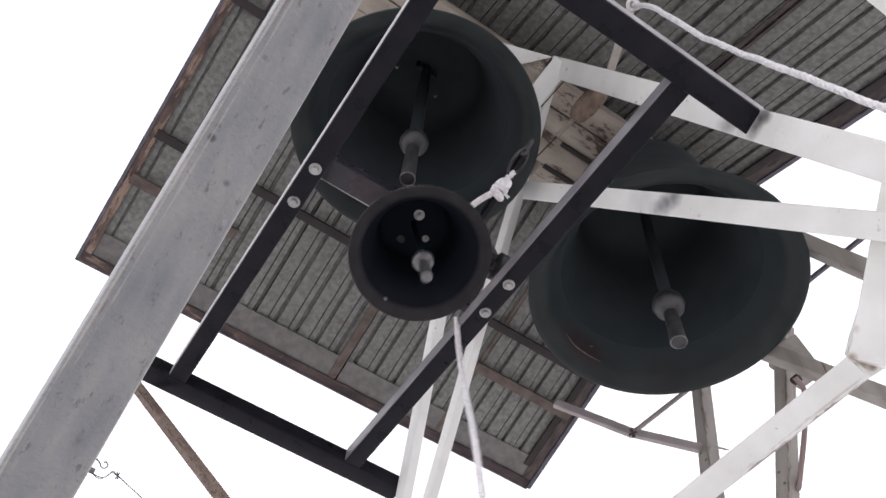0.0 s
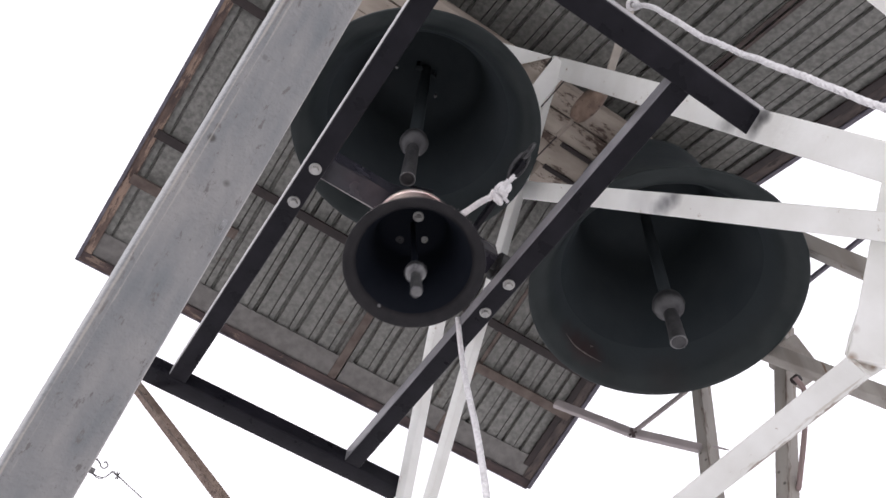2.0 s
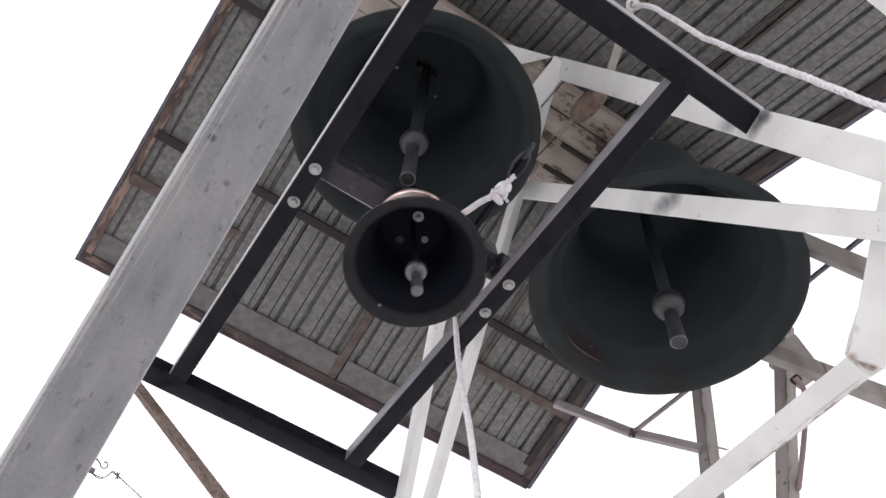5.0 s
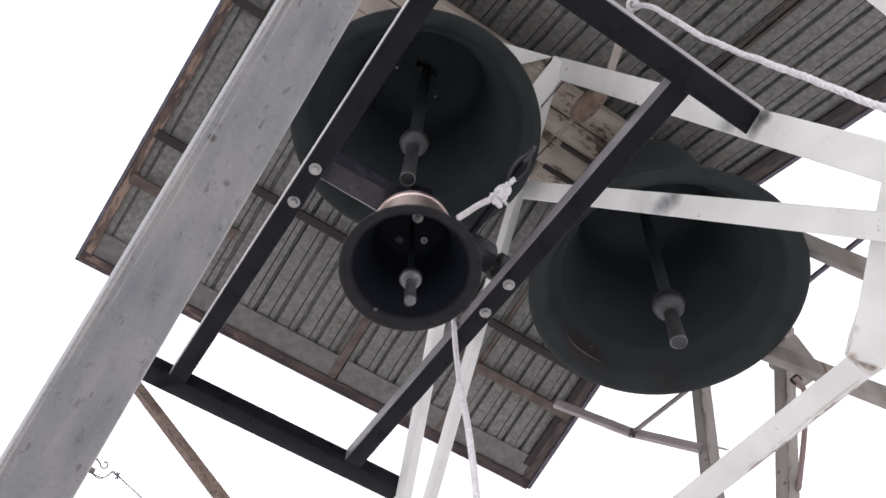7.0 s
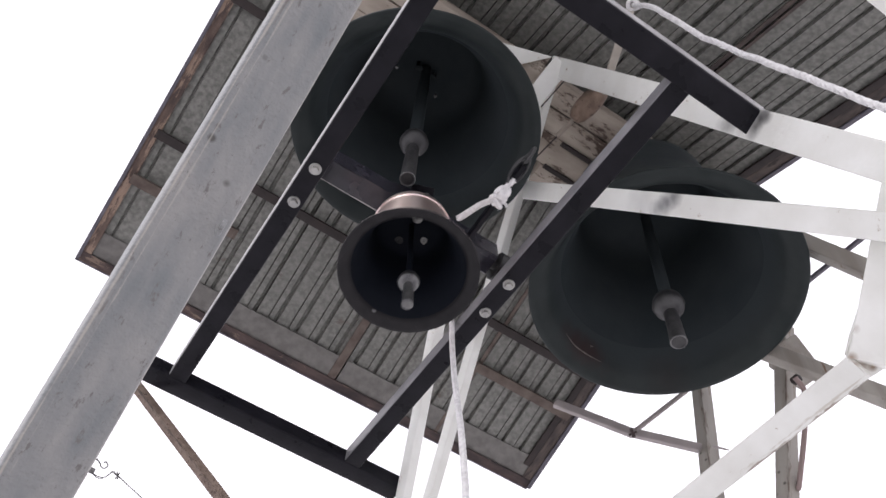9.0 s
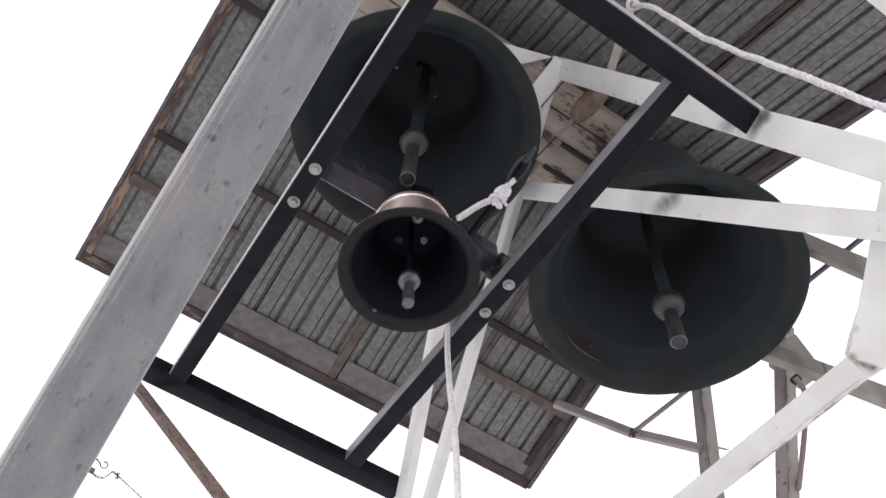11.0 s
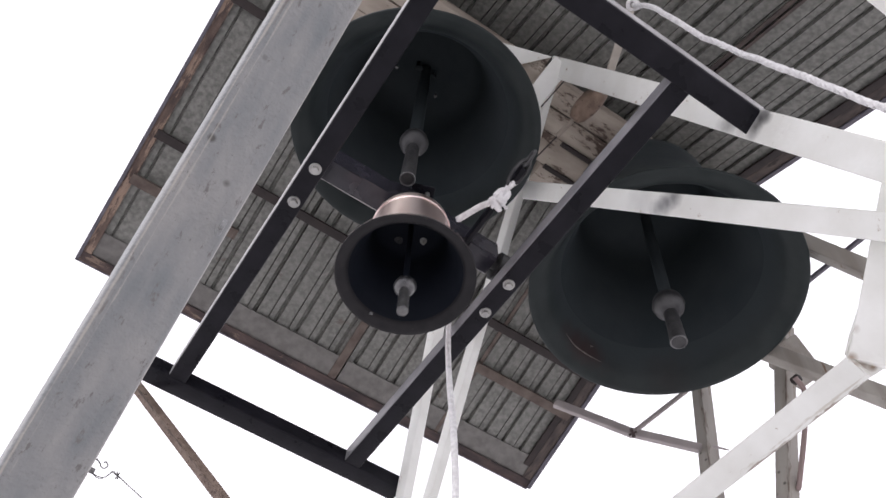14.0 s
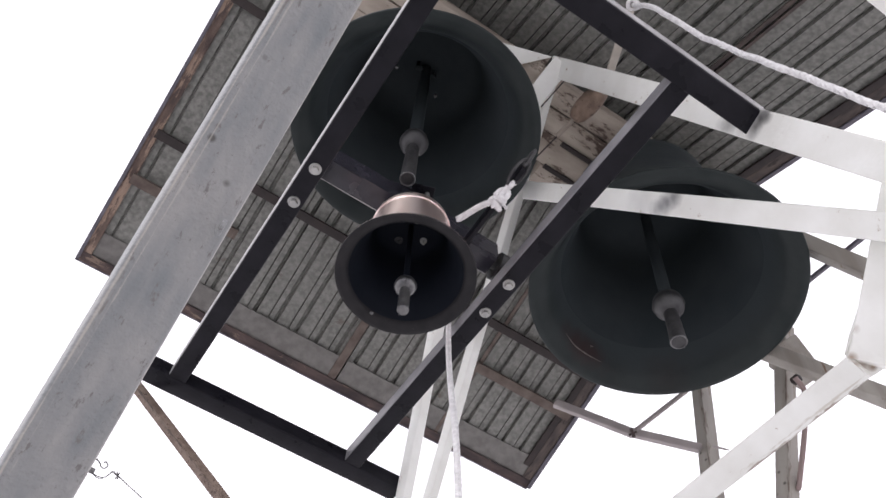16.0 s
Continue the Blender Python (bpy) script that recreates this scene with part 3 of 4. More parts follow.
# sky light on the black bars' sides, put in as paler plates
for x, mat in ((0.1845, M_BARE_LIT), (0.752, M_LIT_SIDE_DIM)):
    part("side_face", box(x - 0.0262, 1.0825, LZ + 0.025, 0.002, 1.44, 0.043, 0.0005), mat, carrier, "side of the bar with sky light in its pale colour")
part("side_face", box(0.6, 0.3072, LZ + 0.024, 0.70, 0.002, 0.040, 0.0005), M_BARE_LIT, carrier, "side of the bar with sky light in its pale colour")

part("weld_tab", plate([(0.735, 0.325, 3.465), (0.743, 0.314, 3.470), (0.798, 0.319, 3.449), (0.788, 0.331, 3.446)], 0.006, (0.26, 0.47, 0.84)), M_BARE_LIT, carrier, "small bent weld tab")
part("weld_wire", tube_path(smooth_path([(0.740, 0.320, 3.461), (0.757, 0.317, 3.452), (0.782, 0.318, 3.443), (0.805, 0.323, 3.440)], 6), 0.0025, 6), M_DARK_STEEL_GAP, carrier)
# bearings on top of the bars
PIV = (0.474, 1.045, 3.521)
for x in (0.1845, 0.752):
    b = thing("pillow_bearing", (x, PIV[1], LZ + 0.05), "dark cast-iron pillow block bearing on the bar", "bearing", "bearings of the small bell")
    part("foot", box(x, PIV[1], LZ + 0.058, 0.036, 0.15, 0.016, 0.003), M_IRON, b)
    part("housing", rod((x - 0.017, PIV[1], PIV[2]), (x + 0.017, PIV[1], PIV[2]), 0.04, n=28), M_IRON, b)


# ---------------------------------------------------------------- bells
OUTER = [(1.0, 0.0), (1.004, 0.012), (0.985, 0.035), (0.93, 0.085), (0.86, 0.15), (0.78, 0.25), (0.71, 0.37), (0.655, 0.50), (0.615, 0.63), (0.590, 0.76), (0.575, 0.86), (0.545, 0.93), (0.46, 0.975), (0.25, 0.997), (0.0, 1.0)]
INNER = [(0.0, 0.93), (0.28, 0.925), (0.45, 0.88), (0.52, 0.79), (0.545, 0.66), (0.58, 0.52), (0.63, 0.385), (0.695, 0.26), (0.765, 0.155), (0.82, 0.08), (0.862, 0.035), (0.91, 0.008), (0.955, -0.004), (1.0, 0.0)]


def profile_of(rows, r, h):
    pts = smooth_path([(a * r, b * h, 0) for a, b in rows], 4)
    return [(max(p.x, 0.0), p.y) for p in pts]


def big_bell(name, at, r, h, ball_drop, ball_r, tail, lean, label, skin):
    bell = thing(name, (at[0], at[1], at[2]), label, "bell", "large bells")
    inner = profile_of(INNER, r, h)
    inner, lip = [p for p in inner if p[1] > 0.17 * h], [p for p in inner if p[1] <= 0.17 * h]
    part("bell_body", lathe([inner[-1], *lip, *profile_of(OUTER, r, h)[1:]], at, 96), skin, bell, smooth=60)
    part("bell_inside", lathe(inner, at, 96), M_BELL_IN, bell, "bronze inside with its shade lifted in the colour", smooth=60)
    # crown loops and the iron straps to the beam
    top = at[2] + h
    for k in range(3):
        a = math.pi * k / 3
        dx, dy = 0.055 * math.cos(a), 0.055 * math.sin(a)
        part("crown_loop", tube_path(smooth_path([(at[0] - dx, at[1] - dy, top - 0.01), (at[0] - dx, at[1] - dy, top + 0.07), (at[0], at[1], top + 0.10), (at[0] + dx, at[1] + dy, top + 0.07), (at[0] + dx, at[1] + dy, top - 0.01)], 6), 0.016, 10), M_BELL, bell)
    for s in (-1, 1):
        part("hanging_strap", beam((at[0] + 0.03 * s, at[1], top + 0.05), (at[0] + 0.03 * s, at[1], 4.70), 0.012, 0.05, (1, 0, 0), 0.002), M_IRON, bell)
    at_c = (at[0] + lean, at[1], at[2])
    ball_part = part("clapper", merge(lathe([(0, ball_r * 0.9), (ball_r * 0.55, ball_r * 0.8), (ball_r * 0.9, ball_r * 0.45), (ball_r, 0), (ball_r * 0.9, -ball_r * 0.42), (ball_r * 0.62, -ball_r * 0.72), (ball_r * 0.45, -ball_r * 0.85), (0, -ball_r * 0.85)], (at_c[0], at_c[1], at[2] - ball_drop), 32),
                                 rod((at_c[0], at_c[1], at[2] - ball_drop), (at_c[0], at_c[1], at[2] - ball_drop - tail), ball_r * 0.42, ball_r * 0.49, 24)), M_IRON, bell, "dark iron clapper with ball and tail", smooth=50)
    part("clapper_rod", rod((at[0], at[1], at[2] + h * 0.90), (at_c[0], at_c[1], at[2] - ball_drop), 0.017, 0.02, 20), M_BELL_IN, ball_part)
    low = at[2] - ball_drop - tail
    part("tail_rim", tube_path([Vector((at_c[0] + ball_r * 0.47 * math.cos(k * math.pi / 12), at_c[1] + ball_r * 0.47 * math.sin(k * math.pi / 12), low)) for k in range(25)], 0.0022, 6), M_CLAP, ball_part, "worn bright rim")
    part("staple", merge(rod((at[0] - 0.03, at[1], at[2] + h * 0.94), (at[0] - 0.03, at[1], at[2] + h * 0.85), 0.008), rod((at[0] + 0.03, at[1], at[2] + h * 0.94), (at[0] + 0.03, at[1], at[2] + h * 0.85), 0.008),
                         rod((at[0] - 0.036, at[1], at[2] + h * 0.85), (at[0] + 0.036, at[1], at[2] + h * 0.85), 0.009)), M_BELL_IN, bell)
    for k in (0.7, 2.6):
        x, y = at[0] + 0.1 * math.cos(k), at[1] + 0.1 * math.sin(k)
        part("crown_bolt", rod((x, y, at[2] + h * 0.94), (x, y, at[2] + h * 0.90), 0.0055, n=6), M_CLAP, bell)
    return bell


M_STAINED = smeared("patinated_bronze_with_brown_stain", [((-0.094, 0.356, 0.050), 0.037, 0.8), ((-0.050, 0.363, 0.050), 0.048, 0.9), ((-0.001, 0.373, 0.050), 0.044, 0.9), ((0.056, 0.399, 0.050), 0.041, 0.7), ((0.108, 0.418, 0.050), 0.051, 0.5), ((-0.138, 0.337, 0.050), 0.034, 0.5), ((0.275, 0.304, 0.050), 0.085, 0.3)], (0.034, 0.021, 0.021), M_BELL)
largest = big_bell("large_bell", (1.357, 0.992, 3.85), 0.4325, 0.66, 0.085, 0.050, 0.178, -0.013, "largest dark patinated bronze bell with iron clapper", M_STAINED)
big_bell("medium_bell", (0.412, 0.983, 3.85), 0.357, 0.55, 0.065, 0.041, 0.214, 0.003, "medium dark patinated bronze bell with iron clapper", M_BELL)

pale_arc = smooth_path([(1.2232, 1.3291, 3.8879), (1.2674, 1.3473, 3.8818), (1.3100, 1.3550, 3.8822), (1.3472, 1.3573, 3.8833), (1.3919, 1.3557, 3.8834)], 6)
part("pale_arc", tube_path(pale_arc, lambda i: 0.0004 + 0.0022 * math.sin(math.pi * min(i, 24) / 24), 6), M_PALE_MARK, largest, "thin pale arc on the lip")
part("chip", ball((1.3417, 1.3396, 3.9157), 0.0035, (1.6, 0.5, 1), 10), M_PALE_MARK, largest)

# beam of planks that carries the two large bells
beam_thing = thing("bell_beam", (0.9, 0.985, 4.60), "beige-painted timber beam under the ridge carrying the large bells", "beam")
for x0, y, w in ((-0.145, 0.891, 0.093), (-0.145, 0.987, 0.086), (-0.145, 1.091, 0.118), (1.03, 1.203, 0.094)):
    part("plank", box((x0 + 1.805) / 2, y, 4.655, 1.805 - x0, w, 0.07, 0.003), M_BEAM, beam_thing)
for x in (0.05, 1.62):
    part("ridge_stub", box(x, 0.985, 4.735, 0.05, 0.05, 0.09, 0.003), M_BEAM, beam_thing)
# shaded slots between the planks, laid on as dark strips
for y in (1.040, 1.152):
    part("slot_shade", box(1.37, y, 4.6185, 0.66, 0.019, 0.009, 0.002), M_DARK_STEEL_GAP, beam_thing, "dark strip standing in for a shaded slot between planks")

# posts behind the large bell
rear = thing("rear_post_frame", (1.9, 1.4, 0.0), "dirty cream-painted steel posts with gusset plates and stays", "frame")
for foot, top, w in (((1.56, 1.71, 0.0), (1.935, 1.31, 4.62), 0.064), ((1.98, 2.47, 0.0), (1.955, 0.98, 4.125), 0.064)):
    across = (Vector(top) - Vector(foot)).cross(Vector((0.45, 0.28, 0.85)))
    own_bar("post", angle_iron((Vector(top) - Vector(foot)).length, w), foot, top, M_ANGLE, rear, across, "cream angle iron with brown dirt in its corner")
tube("cross_rail", (1.796, 1.034, 3.933), (2.007, 0.730, 3.481), 0.052, 0.045, M_CREAM, rear, (0, 0, 1))
tube("cross_rail", (1.646, 0.707, 4.093), (1.737, 0.488, 3.582), 0.052, 0.045, M_CREAM, rear, (0, 0, 1))
part("gusset", plate([(1.944, 0.954, 4.028), (2.055, 0.980, 3.979), (2.082, 1.014, 3.952), (2.050, 1.078, 3.925), (1.924, 1.082, 3.962), (1.889, 1.046, 3.993)], 0.006, (0.26, 0.47, 0.84)), M_CREAM, rear, "cream gusset plate with rust spots")
part("clamp", box(*(1.954, 1.026, 3.866), 0.024, 0.034, 0.022, 0.004), M_DARK_STEEL_GAP, rear)
tube("thin_stay", (1.930, 0.885, 4.190), (1.921, 0.548, 4.145), 0.016, 0.016, M_TRIM, rear, (0, 0, 1))
tube("tie_angle", (1.500, 1.732, 4.080), (1.709, 1.560, 3.902), 0.036, 0.02, M_PINK, rear, (0, 0, 1), "pinkish grey painted angle")
tube("tie_angle", (1.700, 1.561, 3.904), (1.849, 1.399, 3.783), 0.034, 0.02, M_PINK, rear, (0, 0, 1), "pinkish grey painted angle")
tube("thin_stay", (1.693, 1.549, 3.890), (1.838, 1.383, 4.057), 0.017, 0.012, M_PINK, rear, (0, 0, 1))
part("tie_bolt", merge(rod((1.670, 1.533, 3.882), (1.693, 1.548, 3.866), 0.006, n=6), rod((1.675, 1.554, 3.869), (1.692, 1.529, 3.878), 0.004, n=6)), M_RUSTY, rear)
part("nail", rod((1.849, 1.347, 3.753), (1.881, 1.313, 3.727), 0.006, 0.002, n=6), M_PINK, rear)
solo("hanging_cable", tube_path(smooth_path([(1.907, 1.002, 3.822), (1.944, 1.012, 3.782), (1.953, 1.067, 3.665), (1.988, 1.179, 3.531), (1.999, 1.271, 3.381), (1.9, 1.8, 0.9), (1.9, 1.9, 0.02)], 12), 0.0088, 10), M_PLASTIC, (1.9, 1.9, 0.0), "brown sheathed cable hanging beside the post", "cable")

# ---------------------------------------------------------------- small bell
SB = thing("small_bell", PIV, "small polished bronze bell swinging on a black steel headstock", "bell")
SR, SH = 0.163, 0.272
MOUTH = (PIV[0], PIV[1], PIV[2] - 0.292)
SOUT = [(1.0, 0.0), (1.005, 0.015), (0.98, 0.045), (0.90, 0.10), (0.80, 0.17), (0.715, 0.26), (0.66, 0.38), (0.63, 0.52), (0.61, 0.66), (0.60, 0.785), (0.612, 0.80), (0.612, 0.815), (0.597, 0.83), (0.588, 0.880), (0.565, 0.918), (0.48, 0.945), (0.30, 0.957), (0.0, 0.96)]
SIN = [(0.0, 0.92), (0.28, 0.915), (0.48, 0.87), (0.55, 0.79), (0.575, 0.66), (0.595, 0.52), (0.63, 0.385), (0.69, 0.26), (0.755, 0.16), (0.80, 0.085), (0.84, 0.035), (0.90, 0.008), (0.955, -0.004), (1.0, 0.0)]
skin_line = profile_of(SOUT, SR, SH)
part("bell_body", lathe([p for p in skin_line if p[1] > 0.008 * SH], MOUTH, 96), M_BRONZE, SB, "polished bronze outside", smooth=60)
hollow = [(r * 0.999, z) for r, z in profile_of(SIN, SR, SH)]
part("bell_inside", lathe([p for p in hollow if p[1] > 0.05 * SH], MOUTH, 96), M_BRONZE_IN, SB, "near-black bronze inside", smooth=60)
part("bell_lip", lathe([[p for p in hollow if p[1] > 0.05 * SH][-1], *[p for p in hollow if p[1] <= 0.05 * SH], *[p for p in skin_line if p[1] <= 0.012 * SH]], MOUTH, 96), M_LIP, SB, "worn dark grey lip", smooth=60)
part("lip_chip", ball((0.461, 1.176, 3.230), 0.0042, (1.3, 1, 0.5), 10), M_CLAP, SB, "grey chip on the lip")
CB = (MOUTH[0], MOUTH[1], MOUTH[2] - 0.044)
HANG = (CB[0], CB[1], PIV[2] - 0.05)
clapper = part("clapper", merge(lathe([(0, 0.022), (0.014, 0.019), (0.024, 0.008), (0.026, 0), (0.023, -0.010), (0.016, -0.018), (0, -0.02)], CB, 28),
                                rod(CB, (CB[0], CB[1], CB[2] - 0.098), 0.0115, 0.0130, 20), rod((CB[0], CB[1], CB[2] - 0.096), (CB[0], CB[1], CB[2] - 0.1), 0.0132, 0.0115, 20)), M_CLAP, SB, "dark iron clapper with ball and tail", at=HANG, smooth=50)
part("clapper_rod", rod(HANG, CB, 0.0065, 0.0075, 14), M_BRONZE_IN, clapper)
# headstock: a black tube with a raised plate in the middle, on round trunnions
ZB, ZT, ZM, HALF = PIV[2] - 0.010, PIV[2] + 0.060, PIV[2] + 0.082, 0.030
xs0, xs1 = 0.2125, 0.724
prof = [(xs0, ZB), (xs1, ZB), (xs1, ZT), (0.585, ZT), (0.545, ZM), (0.425, ZM), (0.385, ZT), (xs0, ZT)]
part("headstock", plate([(x, PIV[1] - HALF, z) for x, z in prof], 2 * HALF, (0, 1, 0)), M_HEAD, SB, "black-painted steel headstock raised in the middle", smooth=20)
part("end_plate", box(0.262, PIV[1], ZB - 0.0025, 0.095, 2 * HALF - 0.004, 0.005, 0.001), M_HEAD, SB)
part("end_plate", box(0.680, PIV[1], ZB - 0.0025, 0.085, 2 * HALF - 0.004, 0.005, 0.001), M_HEAD, SB)
part("worn_edge", box((xs0 + xs1) / 2, PIV[1] + HALF + 0.0008, ZB + 0.002, xs1 - xs0 - 0.004, 0.0025, 0.006, 0.0005), M_BARE_LIT, SB, "bare worn steel edge")
part("trunnion", rod((0.165, PIV[1], PIV[2]), (0.22, PIV[1], PIV[2]), 0.0125), M_IRON, SB)
part("trunnion", rod((0.72, PIV[1], PIV[2]), (0.775, PIV[1], PIV[2]), 0.0125), M_IRON, SB)
for dx, dy in ((0.016, -0.040), (-0.030, 0.040)):
    x, y = PIV[0] + dx, PIV[1] + dy
    part("hanger_rod", merge(rod((x, y, PIV[2] - 0.028), (x, y, ZM + 0.030), 0.0070), rod((x, y, ZM + 0.010), (x, y, ZM + 0.023), 0.0115, n=6), rod((x, y, ZM + 0.023), (x, y, ZM + 0.040), 0.010, 0.005, n=12)), M_ZINC, SB, "zinc-plated threaded rod with nut")
for dx, dy, big, mat, out in ((0.002, -0.024, 0.95, M_ZINC, 0.84), (-0.004, 0.056, 0.75, M_IRON, 0.885), (0.050, 0.021, 0.62, M_ZINC, 0.85)):
    x, y = PIV[0] + dx, PIV[1] + dy
    part("inside_nut", merge(lathe([(0.0, 0), (0.0145 * big, 0), (0.0145 * big, -0.004), (0.0115 * big, -0.0045), (0.0, -0.0045)], (x, y, MOUTH[2] + SH * 0.915), 24), rod((x, y, MOUTH[2] + SH * 0.91), (x, y, MOUTH[2] + SH * (out + 0.025)), 0.0088 * big, n=6),
                             rod((x, y, MOUTH[2] + SH * 0.90), (x, y, MOUTH[2] + SH * out), 0.0055 * big, n=10)), mat, SB, "plated nut and washer")
part("strap_plate", box(PIV[0] + 0.016, PIV[1], ZM + 0.005, 0.062, 0.118, 0.008, 0.002, Matrix.Rotation(radians(-20), 4, "Z")), M_BLACK, SB)
# pull lever with a shackle and the knotted rope end
lever_end = Vector((0.620, 0.758, 3.492))
lever_foot = Vector((0.620, 1.087, 3.493))
part("lever", beam(lever_foot, lever_end, 0.012, 0.030, (1, 0, 0), 0.002), M_BLACK, SB, "black flat steel pull lever")
tip = Vector((0.620, 0.729, 3.500))
knot = Vector((0.610, 0.854, 3.459))


def link(c, along, across, length, width, r):
    a, b = Vector(along).normalized(), Vector(across).normalized()
    pts = [c + a * (math.cos(w) * length) + b * (math.sin(w) * width) for w in [2 * math.pi * k / 20 for k in range(21)]]
    return tube_path(pts, r, 8)


along = (tip - knot).normalized()
sidew = along.cross(Vector((1, 0, 0))).normalized()
part("chain_link", link(knot.lerp(tip, 0.62), along, (1, 0, 0), 0.040, 0.015, 0.0045), M_IRON, SB, "dark iron chain link")
part("chain_link", link(knot.lerp(tip, 0.95), along, sidew, 0.024, 0.012, 0.004), M_IRON, SB, "dark iron chain link")
bits = []
for w in range(4):
    u = Vector((math.cos(w * 1.7), math.sin(w * 1.7 + 0.4), math.sin(w * 2.3))).normalized()
    v = u.cross(along).normalized()
    ring = [knot + along * (0.010 * (w - 1.5)) + u * (math.cos(q) * 0.016) + v * (math.sin(q) * 0.013) for q in [2 * math.pi * k / 14 for k in range(15)]]
    bits.append(tube_path(ring, 0.0072, 8))
for q in (0.4, 1.9, 3.3, 5.0):
    u = Vector((math.cos(q), math.sin(q) * 0.6, -0.5 + 0.4 * math.cos(q)))
    bits.append(tube_path(smooth_path([knot, knot + u * 0.016, knot + u * 0.030 + Vector((0, 0, -0.006))], 4), lambda i: 0.0042, 6))
bits.append(laid_rope([knot, knot.lerp(tip, 0.25), knot.lerp(tip, 0.42) + Vector((0.006, 0, 0))], 0.0075, pitch=0.03))
part("knot", merge(*bits), M_ROPE, SB, "frayed white rope knot")
tail_end = Vector((0.565, 0.971, 3.487))
part("rope_tail", laid_rope([knot, knot.lerp(tail_end, 0.45) + Vector((0, -0.004, 0.008)), knot.lerp(tail_end, 0.8) + Vector((0, 0, 0.004)), tail_end], 0.0085, pitch=0.03), M_ROPE, SB, "loose white rope tail")

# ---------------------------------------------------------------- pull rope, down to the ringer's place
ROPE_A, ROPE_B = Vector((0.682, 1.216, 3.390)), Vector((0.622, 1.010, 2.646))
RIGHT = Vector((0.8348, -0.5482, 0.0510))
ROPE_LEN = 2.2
pull_rope = thing("pull_rope", (0.64, 1.17, 3.44), "white twisted bell rope hanging from the lever", "rope")
o = Vector(pull_rope.location)
wob = [Vector((0.003 * math.sin(k * 1.3), 0.003 * math.cos(k * 1.9), 0)) for k in range(12)]
part("twisted_rope", laid_rope([o + Vector((0, 0, -ROPE_LEN * k / 11)) + wob[k] for k in range(12)], 0.0072, pitch=0.03), M_ROPE, pull_rope)

# ---------------------------------------------------------------- striking hammer of the medium bell, with its rope
hammer = thing("bell_hammer", (0.906, 0.924, 4.306), "wooden striking hammer with brown turned head and pale handle", "hammer")
h0, h1 = Vector((0.906, 0.924, 4.306)), Vector((0.798, 0.416, 4.233))
part("handle", beam((0.913, 0.675, 4.277), h1, 0.026, 0.016, (1, 0, 0), 0.003), M_HANDLE, hammer, "pale painted flat handle")
part("spindle", rod((0.870, 0.884, 4.208), (0.882, 0.797, 4.217), 0.0085, 0.0075, 12), M_BEAM, hammer)
part("dark_line", rod((0.870, 0.884, 4.208), (0.854, 1.013, 4.200), 0.0025, n=8), M_DARK_STEEL_GAP, hammer, "thin dark line running on from the spindle")
c0, c1 = Vector((0.879, 0.811, 4.211)), Vector((0.917, 0.661, 4.283))
head = [(0.0, 0.0), (0.02, 0.004), (0.032, 0.02), (0.038, 0.05), (0.038, 0.085), (0.033, 0.11), (0.020, 0.135), (0.010, 0.15), (0.0, 0.15)]
bm = lathe(head, (0, 0, 0), 28)
bmesh.ops.transform(bm, matrix=Matrix.Translation(c0) @ axes(c0, c1, (1, 0, 0)) @ Matrix.Diagonal((0.95, 0.95, (c1 - c0).length / 0.15, 1)), verts=bm.verts)
part("head", bm, M_WOOD, hammer, "brown turned wooden head")
hk = h1
part("rope_loop", merge(*[tube_path([hk + Vector((0.016 * math.cos(q) + 0.005 * j, 0.013 * math.sin(q), 0.010 * j - 0.010 + 0.008 * math.sin(2 * q))) for q in [2 * math.pi * k / 16 for k in range(17)]], 0.0058, 8) for j in range(3)]), M_ROPE, hammer, "white rope loop")
rope_pts = [h1 + Vector((0.005, 0, 0)), (0.790, 0.359, 4.030), (0.822, 0.319, 3.817), (0.849, 0.286, 3.661), (0.877, 0.244, 3.510), (0.892, 0.200, 3.351), (0.907, 0.165, 3.211), (0.917, 0.139, 3.104), (0.925, 0.108, 3.001), (0.928, 0.057, 2.850)]
solo("hammer_rope", laid_rope(rope_pts, 0.0076, 4, pitch=0.026, lumpy=0.0026), M_ROPE, rope_pts[-1], "white twisted rope tied to the hammer handle", "rope")

# ---------------------------------------------------------------- hook and wire at the raking leg
wire = thing("wire_hook", (0.057, 1.136, 2.488), "thin dark grey wire with hook and barb beside the leg", "wire")
part("hook", tube_path(smooth_path([(0.056, 1.118, 2.498), (0.063, 1.121, 2.495), (0.068, 1.123, 2.491), (0.073, 1.122, 2.491), (0.075, 1.116, 2.493), (0.070, 1.114, 2.496), (0.068, 1.117, 2.495)], 6), 0.0010, 6), M_WIRE, wire)
part("hook_stem", rod((0.036, 1.121, 2.503), (0.061, 1.119, 2.496), 0.0009, n=6), M_WIRE, wire)
part("clip", box(*(0.058, 1.135, 2.488), 0.009, 0.008, 0.006, 0.001), M_WIRE, wire)
part("strand", tube_path(smooth_path([(0.057, 1.137, 2.487), (0.069, 1.136, 2.484), (0.079, 1.131, 2.483), (0.085, 1.121, 2.488), (0.094, 1.119, 2.486), (0.116, 1.103, 2.464), (0.145, 1.080, 2.433), (0.212, 1.044, 2.373)], 8), 0.0008, 6), M_WIRE, wire)
part("strand", tube_path(smooth_path([(0.058, 1.138, 2.487), (0.073, 1.137, 2.482), (0.082, 1.127, 2.485), (0.085, 1.118, 2.489), (0.094, 1.119, 2.486)], 8), 0.0007, 6), M_WIRE, wire)
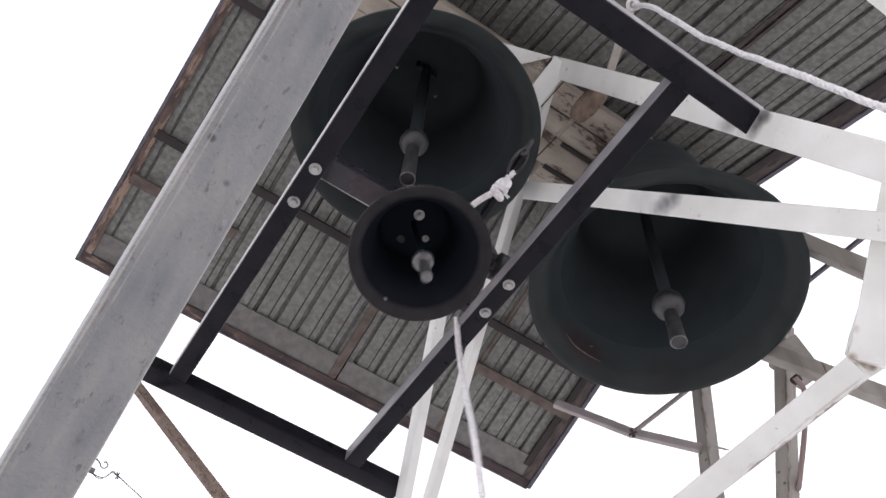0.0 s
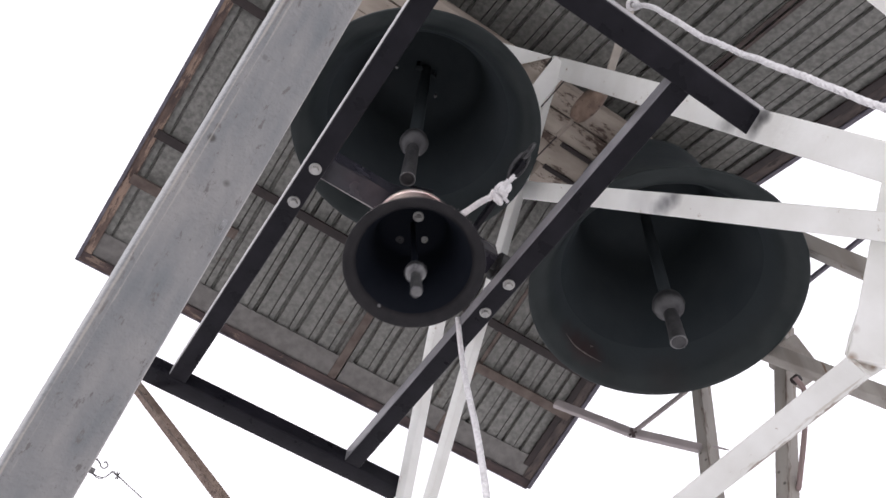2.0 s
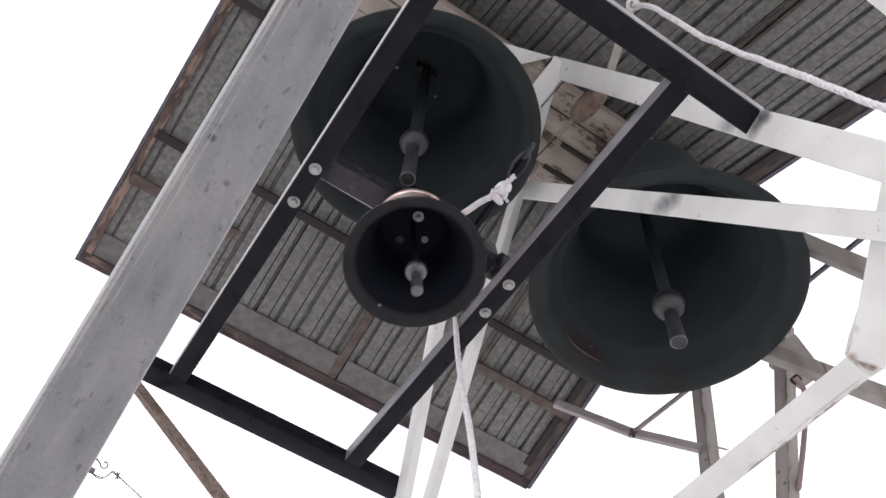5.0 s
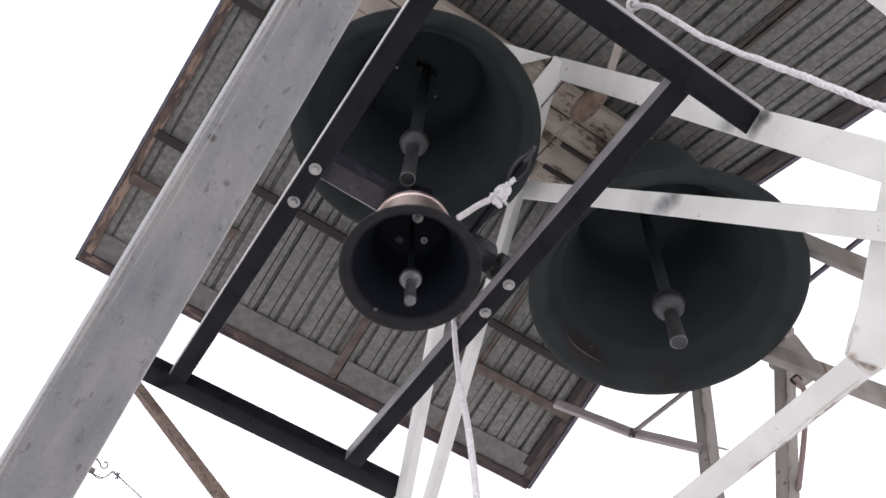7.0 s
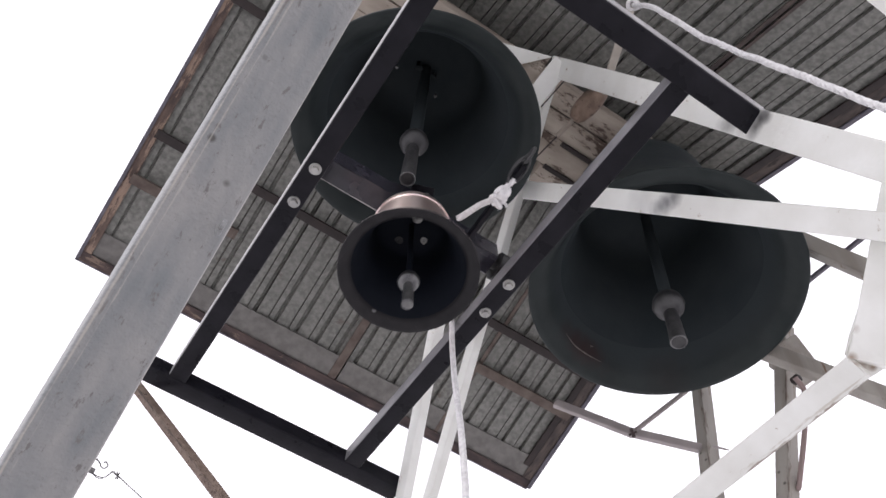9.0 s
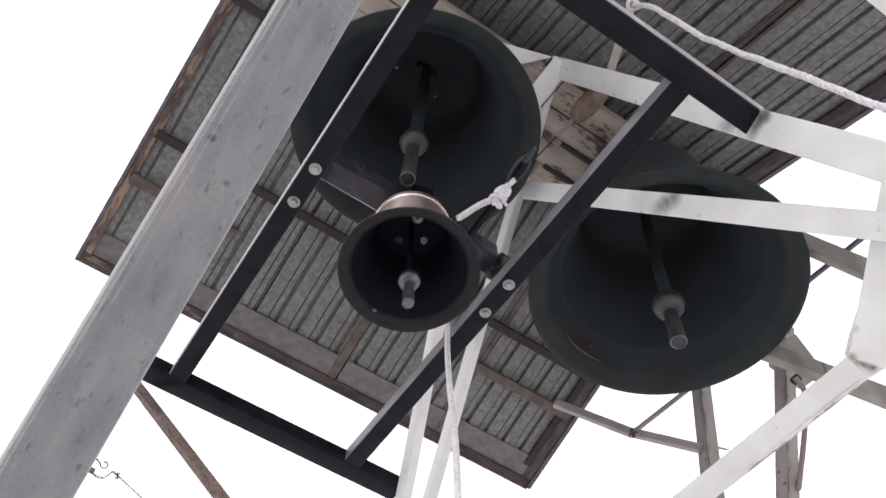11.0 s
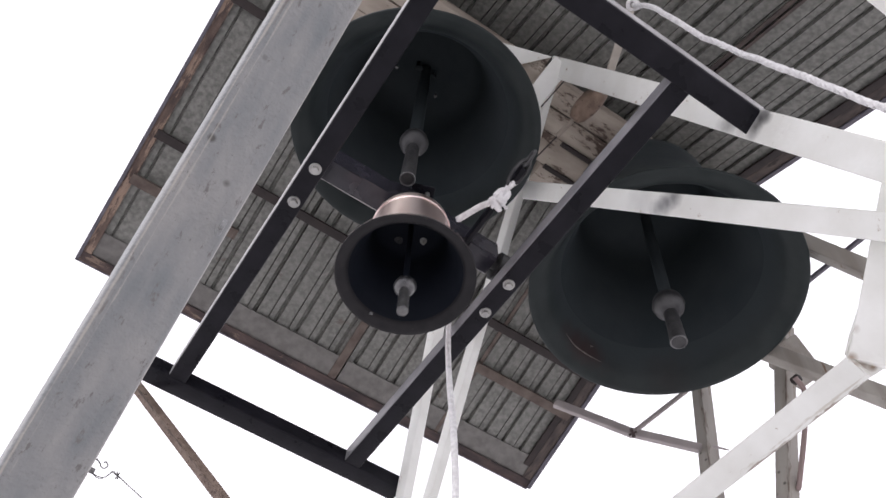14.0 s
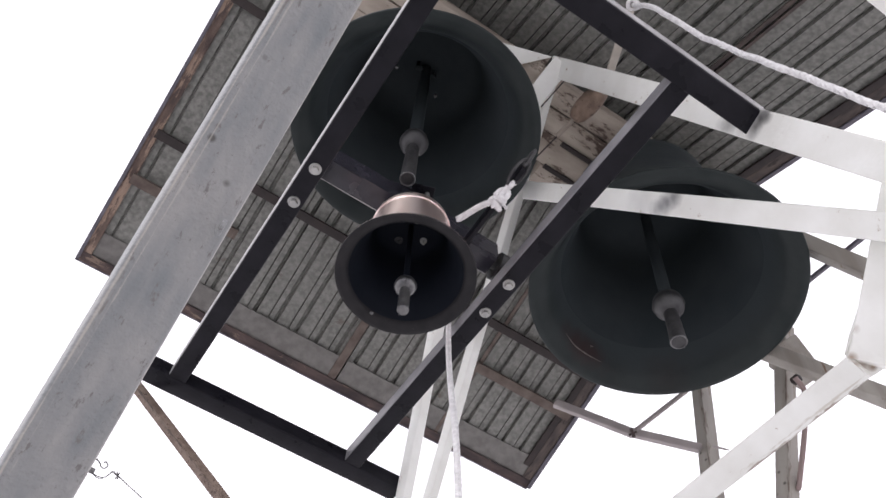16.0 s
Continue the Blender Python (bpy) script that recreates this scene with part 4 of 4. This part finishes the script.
part("barb", merge(rod((0.089, 1.119, 2.487), (0.100, 1.119, 2.484), 0.0011, n=6), rod((0.095, 1.114, 2.488), (0.094, 1.124, 2.483), 0.0011, n=6), rod((0.091, 1.115, 2.489), (0.097, 1.123, 2.483), 0.0011, n=6)), M_WIRE, wire)
tube_tie = rod((-0.038, 1.131, 2.496), (0.058, 1.136, 2.488), 0.0009, n=6)
part("anchor_wire", tube_tie, M_WIRE, wire)


# ---------------------------------------------------------------- motion
PERIOD, FIRST = 1.005, 0.16
SWAY = [(0.0, 25.6), (0.8, 25.6), (2.9, 22.3), (7.7, 18.5), (13.7, 14.1), (16.0, 13.5)]
MEAN = [(0.0, -1.7), (2.9, -1.7), (7.7, -3.0), (13.7, -2.5), (16.0, -2.5)]


def between(table, t):
    for (a, u), (b, v) in zip(table, table[1:]):
        if t <= b:
            return u + (v - u) * (t - a) / (b - a)
    return table[-1][1]


# the ringer's pull makes the swing uneven: small changes at times
PULL = [(0.0, 0), (0.2, 0), (0.3, 1.8), (0.4, 1.2), (0.5, 0), (0.6, 0), (0.8, -2.3), (0.9, -1.8), (1.0, 2.5), (1.5, 0), (2.0, 3), (2.5, 0), (2.7, 1.2), (2.8, 2.5), (2.9, 3.4), (3.0, -1.5), (3.3, 1.3), (3.5, 0.5), (4.0, 3.5), (4.5, 0), (6.5, 0), (7.0, 2.5), (7.5, 1.5), (8.0, 2.8), (8.2, 2.2), (8.35, -1.2), (8.5, 0.3), (9.0, 2.5), (9.5, 0.5), (11.5, 0.5), (12.0, 2.0), (12.5, 2.5), (13.0, 1.7), (13.5, 0.8), (14.0, 1.6), (14.5, 2.7), (15.0, 0.4), (15.5, 1.5), (16.0, 0.4)]
# each pull checks the bell a little at the same points of its swing
CHECK = [(0.0, 0), (0.1, -1.5), (0.2, -1.1), (0.3, 0.7), (0.4, 0.7), (0.5, 0), (0.6, -1.4), (0.7, -2.6), (0.8, -2.6), (0.9, -1.6), (1.0, 0)]


# the rope brakes the bell where its mouth faces the ringer
BRAKE = [(0.0, 5.0), (3.2, 5.0), (7.2, 3.0), (13.2, 1.8), (16.0, 2.0)]


def brake(t):
    return between(BRAKE, t) * max(0.0, math.cos(2 * math.pi * (t - FIRST) / PERIOD) - 0.56) / 0.44


def free_swing(t):
    """Lean of the small bell in degrees, positive away from the lever."""
    return between(PULL, t) + between(MEAN, t) - between(SWAY, t) * math.cos(2 * math.pi * (t - FIRST) / PERIOD)


def swing(t):
    return free_swing(t) + brake(t) + between(CHECK, t % 1.0)


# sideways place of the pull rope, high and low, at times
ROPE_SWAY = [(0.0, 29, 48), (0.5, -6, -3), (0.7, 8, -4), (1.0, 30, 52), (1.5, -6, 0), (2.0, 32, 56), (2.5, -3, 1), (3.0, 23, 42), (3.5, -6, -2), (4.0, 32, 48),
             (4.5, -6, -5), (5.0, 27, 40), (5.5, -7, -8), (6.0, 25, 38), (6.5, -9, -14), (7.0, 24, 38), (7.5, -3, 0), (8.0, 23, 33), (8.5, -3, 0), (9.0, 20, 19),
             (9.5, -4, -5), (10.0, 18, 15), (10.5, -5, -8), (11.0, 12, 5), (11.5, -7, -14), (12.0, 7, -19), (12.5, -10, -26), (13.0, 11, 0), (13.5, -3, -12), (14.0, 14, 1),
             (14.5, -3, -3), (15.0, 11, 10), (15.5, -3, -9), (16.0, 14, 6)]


def motions():
    rows = []
    for k in range(161):
        t = k / 10
        rows.append((t, Matrix.Translation(PIV) @ Matrix.Rotation(radians(swing(t)), 4, "X")))
    walk(SB, rows)
    # the clapper swings with the bell, all but at rest in it
    hang = Vector(HANG) - Vector(PIV)
    walk(clapper, [(k / 10, Matrix.Translation(hang) @ Matrix.Rotation(radians(0.8 * math.cos(2 * math.pi * (k / 10 - 0.7)) - 0.4), 4, "X")) for k in range(161)])
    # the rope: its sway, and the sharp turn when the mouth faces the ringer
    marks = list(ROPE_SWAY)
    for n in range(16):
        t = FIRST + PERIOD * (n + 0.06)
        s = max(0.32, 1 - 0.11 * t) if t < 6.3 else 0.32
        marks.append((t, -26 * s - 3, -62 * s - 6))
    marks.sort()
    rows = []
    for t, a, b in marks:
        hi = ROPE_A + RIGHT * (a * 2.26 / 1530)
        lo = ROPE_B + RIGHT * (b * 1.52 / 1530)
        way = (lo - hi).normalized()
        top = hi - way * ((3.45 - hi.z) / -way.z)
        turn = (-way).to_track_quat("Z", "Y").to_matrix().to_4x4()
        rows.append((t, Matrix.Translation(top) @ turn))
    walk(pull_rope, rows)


motions()
